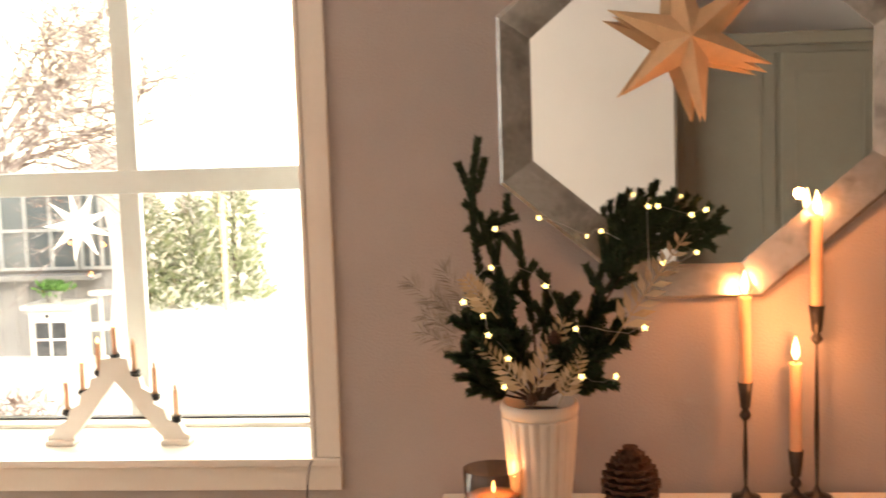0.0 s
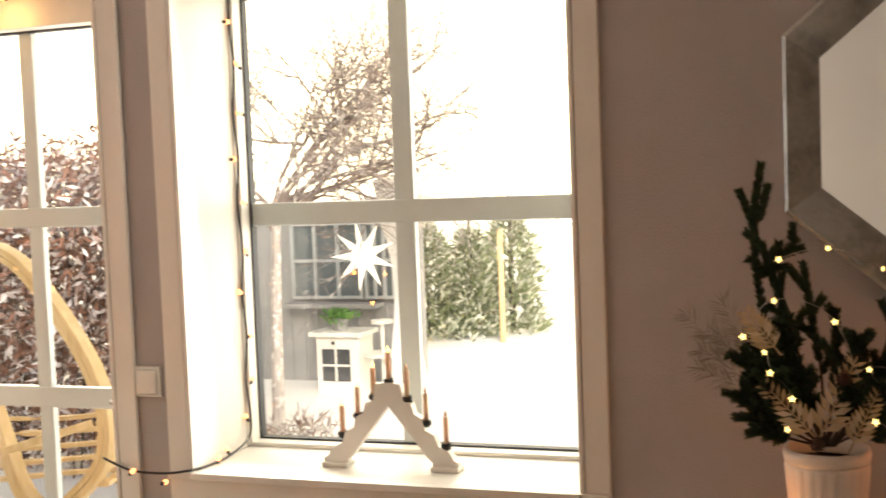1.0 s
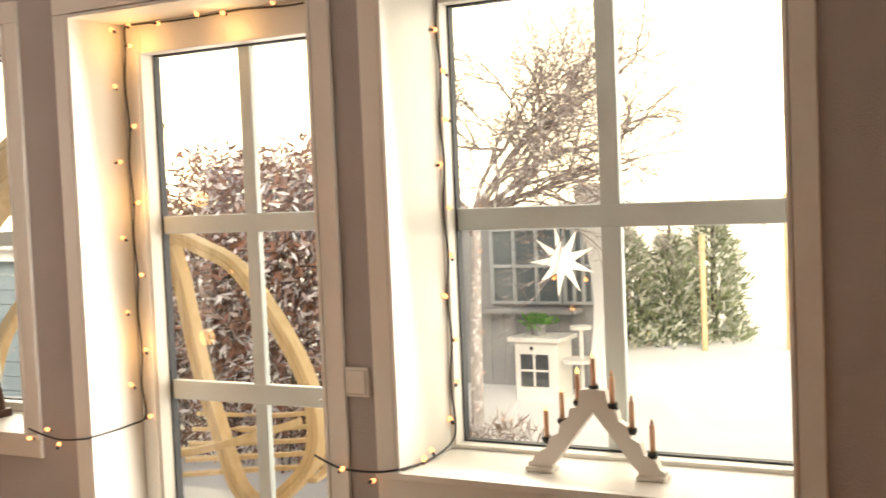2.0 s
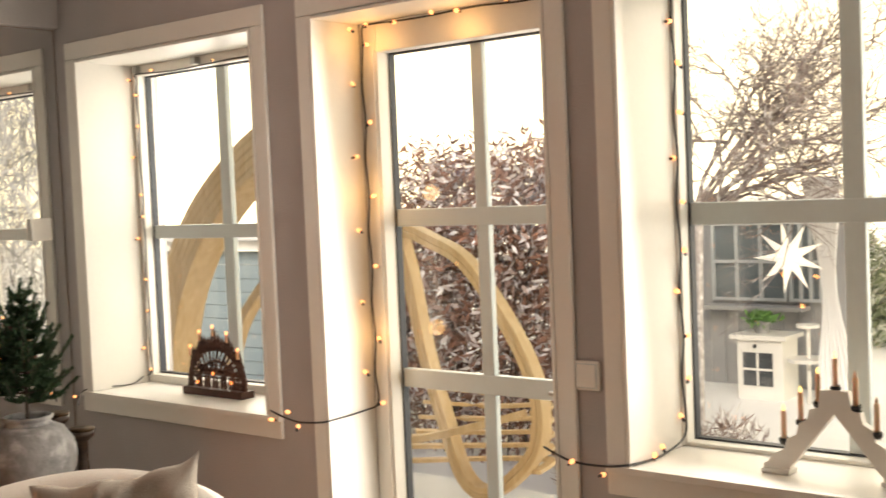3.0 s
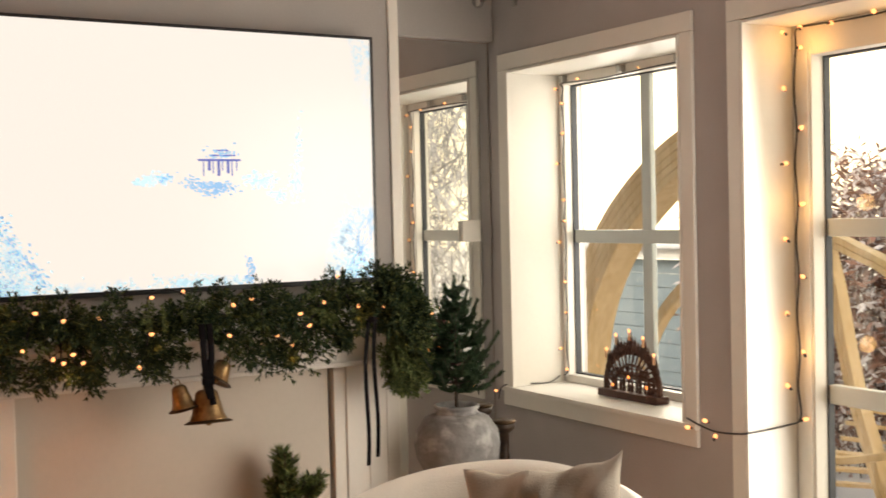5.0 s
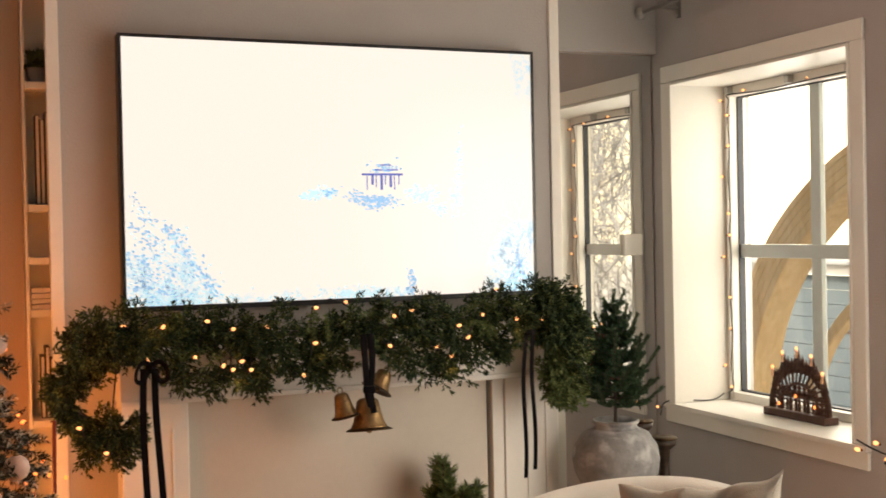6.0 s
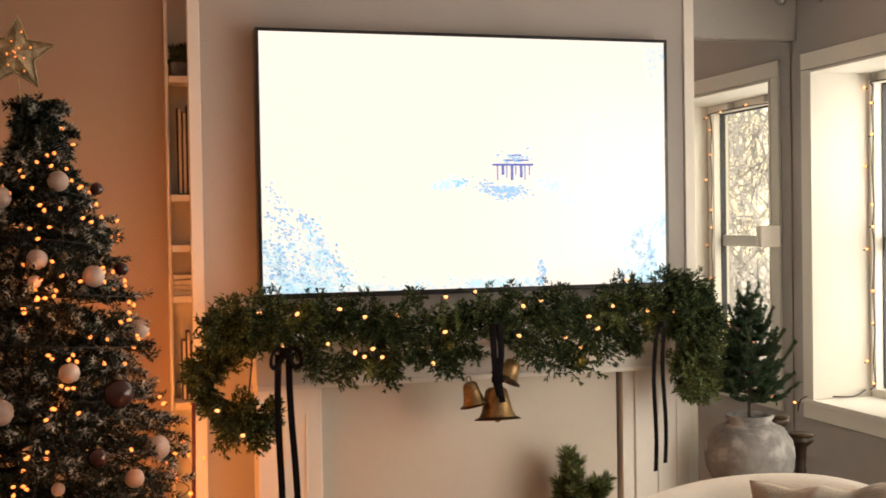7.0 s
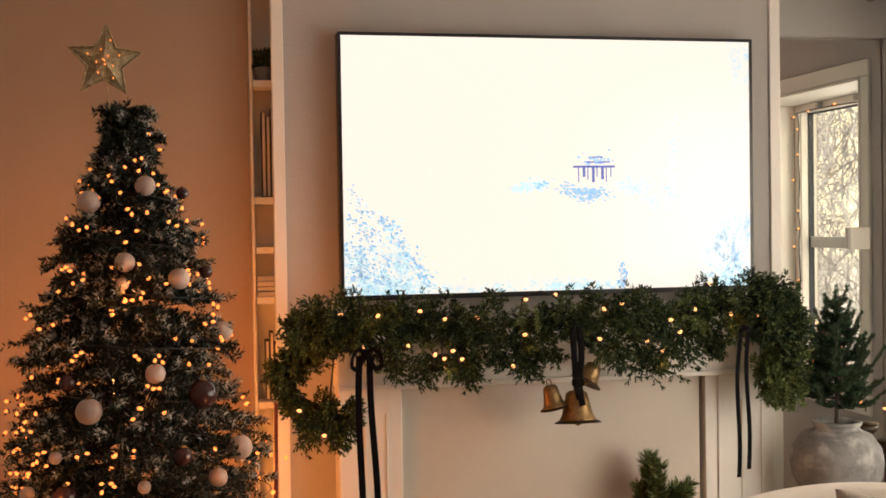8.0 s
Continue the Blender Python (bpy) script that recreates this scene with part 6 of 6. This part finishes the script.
# shed with siding seen through the second window
shed = thing("garden_shed", "blue grey clapboard shed with white trim under the snow", "shed")
for k in range(12):
    z = -0.45 + 0.125 * k
    part("board", boxes((-12.5, -7.1, 6.9 + 0.010 * (k % 2), 6.95, z, z + 0.120)), SIDING, shed)
part("corner_board", boxes((-7.1, -6.98, 6.86, 7.0, -0.48, 1.06)), WHITE, shed, "white corner board")
part("fascia", boxes((-12.6, -6.9, 6.8, 7.0, 1.06, 1.15)), WHITE, shed, "white fascia")
part("roof", boxes((-12.7, -6.85, 6.7, 9.0, 1.15, 1.23), bevel=0.03), SNOW, shed, "snowy roof")

# far summer house behind the first window
BARPAINT = material("pale_glazing_bar", (0.50, 0.53, 0.54), 0.6, 0.08, 6, 0.05, 60)
sh = thing("summer_house", "grey garden pavilion with small paned windows", "garden pavilion")
part("wall", boxes((-6.30, -3.82, 10.4, 10.5, -0.5, 1.22)), GREYSHED, sh)
part("roof", boxes((-6.50, -3.70, 10.2, 12.4, 1.22, 1.30)), SNOW, sh)
for x0, x1 in ((-5.15, -4.42), (-4.37, -4.08)):
    w = part("window", boxes((x0, x1, 10.36, 10.39, 0.36, 1.08)), FARPANE, sh, "dark glass window")
    for k in range(4):
        xx = x0 + (x1 - x0) * k / 3
        part("glazing_bar", boxes((xx - 0.015, xx + 0.015, 10.33, 10.36, 0.34, 1.1)), BARPAINT, w)
    for k in range(3):
        zz = 0.36 + 0.36 * k
        part("glazing_bar", boxes((x0, x1, 10.325, 10.33, zz - 0.015, zz + 0.015)), BARPAINT, w)
for k in range(17):
    xx = -6.28 + 0.148 * k
    part("batten", boxes((xx, xx + 0.03, 10.385, 10.399, -0.5, 0.26)), GREYSHED, sh)
part("shelf", boxes((-5.20, -4.20, 10.15, 10.36, 0.27, 0.31)), GREYSHED, sh)
CABPANE = material("cabinet_pane", (0.07, 0.075, 0.08), 0.2, 0.3, 6, 0, 60)
cb = thing("garden_cabinet", "small white garden cabinet with a glazed door", "cabinet")
part("body", boxes((-4.65, -4.22, 9.75, 10.1, -0.5, 0.06), bevel=0.005), WHITE, cb)
part("top", boxes((-4.70, -4.17, 9.7, 10.12, 0.06, 0.10)), WHITE, cb)
part("glazed_door", boxes((-4.59, -4.31, 9.74, 9.749, -0.36, -0.06)), CABPANE, cb, "dark glazed door")
part("glazing_bar", boxes((-4.46, -4.44, 9.735, 9.74, -0.36, -0.06), (-4.59, -4.31, 9.732, 9.735, -0.22, -0.20)), WHITE, cb)
part("knob", ball(0.018), BLACK, cb).location = (-4.47, 9.73, 0.0)
gp = thing("potted_plant", "small green plant on the garden cabinet", "plant")
part("pot", lathe([(0.06, 0), (0.09, 0.12), (0.0, 0.12)], 14, (-4.47, 9.9, 0.10)), CONCRETE, gp)
n = 260
blades("leaves", np.stack([RNG.normal(-4.47, 0.06, n), RNG.normal(9.9, 0.06, n), RNG.uniform(0.2, 0.26, n)], 1), RNG.normal(size=(n, 3)) + (0, 0, 0.8), 0.08, 0.03, material("herb", (0.12, 0.26, 0.06), 0.6, 0.3, 9, 0, 60), gp)
tier = thing("tiered_stand", "white tiered stand in the pavilion", "tiered stand")
part("post", tube(bmesh.new(), [(-4.00, 9.8, -0.5), (-4.00, 9.8, 0.22)], 0.02, 8), WHITE, tier)
for z, r in ((-0.12, 0.18), (0.18, 0.1)):
    part("tray", lathe([(r, 0), (r, 0.03), (0, 0.03)], 20, (-4.00, 9.8, z)), WHITE, tier)
os_ = thing("outdoor_star", "large white paper star hanging in the garden pavilion", "paper star")
part("body", paper_star(bmesh.new(), (-3.99, 9.4, 0.83), 0.32, 0.11, 0.10, 9, 0.2), glow("lit_white_paper", (1.0, 0.93, 0.82), 0.55), os_)
part("cord", tube(bmesh.new(), [(-3.99, 9.4, 1.1), (-3.99, 9.4, 2.4)], 0.006, 4), BLACKPLASTIC, os_)
cur = thing("curtain", "white gathered outdoor curtain", "curtain")
bm = bmesh.new()
prev = None
for i in range(41):
    row = []
    for j in range(9):
        t = j / 8
        w = 0.34 - 0.22 * math.sin(math.pi * min(1, t * 1.1)) ** 2
        x = -3.74 - w / 2 + w * i / 40 + 0.12 * t
        row.append(bm.verts.new((x, 9.5 + 0.03 * math.sin(i * 1.1), 1.5 - 2.0 * t)))
    if prev:
        for j in range(8):
            bm.faces.new((prev[j], row[j], row[j + 1], prev[j + 1]))
    prev = row
part("cloth", bm, SNOW, cur, "", True)


# bare snowy tree
def grow(bm, p, d, length, r, depth, droop=0.0):
    """A wandering limb that forks into ever finer twigs."""
    pts, rad = [p], [r]
    q2, way = p, d
    for k in range(4):
        way = (way + Vector((random.uniform(-1, 1), random.uniform(-1, 1), random.uniform(-0.9, 1.0) - droop)) * 0.24).normalized()
        q2 = q2 + way * length / 4
        pts.append(q2), rad.append(r * (1 - 0.09 * (k + 1)))
    tube(bm, pts, rad, 5 if r > 0.008 else 3)
    if depth >= 8 or r < 0.0013:
        return
    for k in range(3 if depth < 6 else 2):
        at = pts[4] if k == 0 else pts[random.choice((1, 2, 3))]
        nd = (way + Vector((random.uniform(-0.95, 0.95), random.uniform(-0.6, 0.6), random.uniform(-0.75, 0.75)))).normalized()
        grow(bm, at, nd, length * random.uniform(0.58, 0.82), r * random.uniform(0.55, 0.74), depth + 1, droop)


random.seed(11)
bt = thing("bare_tree", "bare snowy tree with twisting branches in the garden", "tree")
bm = bmesh.new()
part("trunk", tube(bmesh.new(), [(-4.27, 8.2, -0.5), (-4.24, 8.2, 0.5), (-4.20, 8.2, 1.35)], [0.055, 0.042, 0.032], 10), SNOWBARK, bt)
for d, ln, z0 in (((0.88, -0.1, 0.30), 0.75, 1.2), ((0.62, 0.1, 0.75), 0.80, 1.2), ((0.95, 0.1, 0.25), 0.70, 1.2), ((-0.45, 0.1, 0.85), 0.60, 1.25), ((0.35, 0.1, 1.0), 0.85, 1.3), ((0.80, 0.2, 0.50), 0.80, 1.25), ((0.85, -0.1, 0.45), 0.80, 1.3), ((-0.8, 0.1, 0.4), 0.5, 1.1), ((0.60, -0.2, 0.65), 0.85, 1.2), ((0.1, 0, 1.0), 0.7, 1.35), ((0.97, 0.1, 0.33), 1.10, 1.3), ((0.88, 0.0, 0.62), 1.05, 1.35)):
    grow(bm, Vector((-4.21, 8.2, z0)), Vector(d).normalized(), ln, 0.021, 1)
part("limbs", bm, SNOWTWIG, bt)
# frosted thicket and trees beyond the corner, caught by the tall mirror
th_ = thing("frosted_thicket", "frosted grey thicket of bare twigs in the garden", "thicket")
th_["kind"] = "stuff"
n = 7500
x = RNG.uniform(1.6, 12.0, n)
blades("twigs", np.stack([x, 6.6 + 0.25 * (x - 1.6) + RNG.uniform(-0.6, 0.6, n), -0.5 + (3.6 + 0.9 * np.sin(x * 2.1) + 0.22 * x) * RNG.uniform(0, 1, n) ** 1.2], 1), RNG.normal(0, 0.5, (n, 3)) + (0, 0, 0.9), RNG.uniform(0.2, 0.7, n), 0.022, material("frosted_thicket_twigs", (0.30, 0.29, 0.29), 0.9, 0.3, 9, 0, 60, second=(0.84, 0.84, 0.86), island=0.75), th_)
for tx, ty, th in ((4.2, 7.1, 2.6), (6.2, 8.0, 3.2), (7.8, 9.3, 3.6), (9.6, 9.6, 3.4), (12.0, 11.5, 4.2)):
    ft = thing("frosted_tree", "frosted bare birch tree in the snowy garden", "tree", "frosted garden trees")
    part("trunk", tube(bmesh.new(), [(tx, ty, -0.5), (tx + 0.05, ty, th * 0.4), (tx, ty, th)], [0.07, 0.05, 0.02], 8), SNOWBARK, ft)
    bm = bmesh.new()
    for k in range(12):
        zz = 0.1 + (th - 0.1) * k / 12
        a = 2.4 * k
        grow(bm, Vector((tx, ty, zz)), Vector((math.cos(a), math.sin(a), 0.75)).normalized(), random.uniform(0.4, 0.6), 0.016, 3)
    part("limbs", bm, SNOWTWIG, ft)

# conifer shrubs and trellis posts
random.seed(5)
for cx, cy, r, h, lab in ((-4.95, 13.6, 0.66, 1.38, "wide green conifer shrub dusted with snow"), (-4.45, 13.9, 0.55, 1.28, "green conifer shrub dusted with snow"), (-4.0, 14.2, 0.55, 1.58, "tall green conifer dusted with snow"), (-5.45, 13.2, 0.5, 1.15, "low green conifer shrub dusted with snow")):
    s = thing("conifer", lab, "conifer", "garden conifers")
    part("trunk", tube(bmesh.new(), [(cx, cy, -0.5), (cx, cy, h * 0.8)], 0.05, 6, taper=0.3), BARK, s)
    n = 3000
    t = RNG.uniform(0, 1, n) ** 1.25
    rad = r * (1.05 - 0.85 * t ** 1.4) * np.sqrt(RNG.uniform(0.15, 1, n)) * (1 + 0.15 * np.sin(9 * t + cx))
    a = RNG.uniform(0, 2 * np.pi, n)
    rad *= 0.75 + 0.35 * np.sin(5 * a + 7 * t + cx) * np.sin(11 * t + 3 * a)
    blades("foliage", np.stack([cx + rad * np.cos(a), cy + rad * np.sin(a), -0.5 + h * t], 1), np.stack([np.cos(a), np.sin(a), 0.8 + 0 * a], 1) + RNG.normal(0, 0.5, (n, 3)), RNG.uniform(0.08, 0.18, n), 0.035, SHRUB, s, kind="stuff")
for x in (-3.84, -2.80):
    p = thing("garden_post", "thin pale wooden garden post", "post")
    part("shaft", tube(bmesh.new(), [(x, 13.2, -0.5), (x, 13.2, 0.86 if x < -3 else 0.7)], 0.035, 8), PINE, p)
lad = thing("trellis", "pale ladder shaped garden trellis", "trellis")
for x in (-2.95, -2.7):
    part("rail", tube(bmesh.new(), [(x, 13.5, -0.5), (x, 13.5, 1.3)], 0.02, 6), PINE, lad)
for k in range(8):
    part("rung", tube(bmesh.new(), [(-2.95, 13.5, -0.3 + 0.2 * k), (-2.7, 13.5, -0.3 + 0.2 * k)], 0.014, 6), PINE, lad)
fence = thing("fence_rail", "dark low fence rail in the snow", "fence")
part("rail", tube(bmesh.new(), [(-3.4, 16, 0.05), (-2.0, 16, 0.16)], 0.03, 6), BARK, fence)
part("fence_post", tube(bmesh.new(), [(-2.7, 16, -0.5), (-2.7, 16, 0.3)], 0.03, 6), BARK, fence)
# frosted shrubs in front of the pavilion
fsb = thing("frosted_shrubs", "frosted pale garden shrubs in the snow", "shrubs")
fsb["kind"] = "stuff"
n = 5200
x = RNG.uniform(-4.3, -2.5, n)
h = 0.42 * (0.6 + 0.4 * np.sin(x * 5)) * np.clip((-2.4 - x) / 0.9, 0.15, 1)
blades("twigs", np.stack([x, RNG.uniform(6.2, 7.2, n), -0.5 + h * RNG.uniform(0, 1, n)], 1), RNG.normal(size=(n, 3)) + (0, 0, 0.8), RNG.uniform(0.06, 0.16, n), 0.012, material("frosted_twigs", (0.30, 0.20, 0.16), 0.9, 0.3, 9, 0, 60, second=(0.86, 0.84, 0.82), island=0.6), fsb)
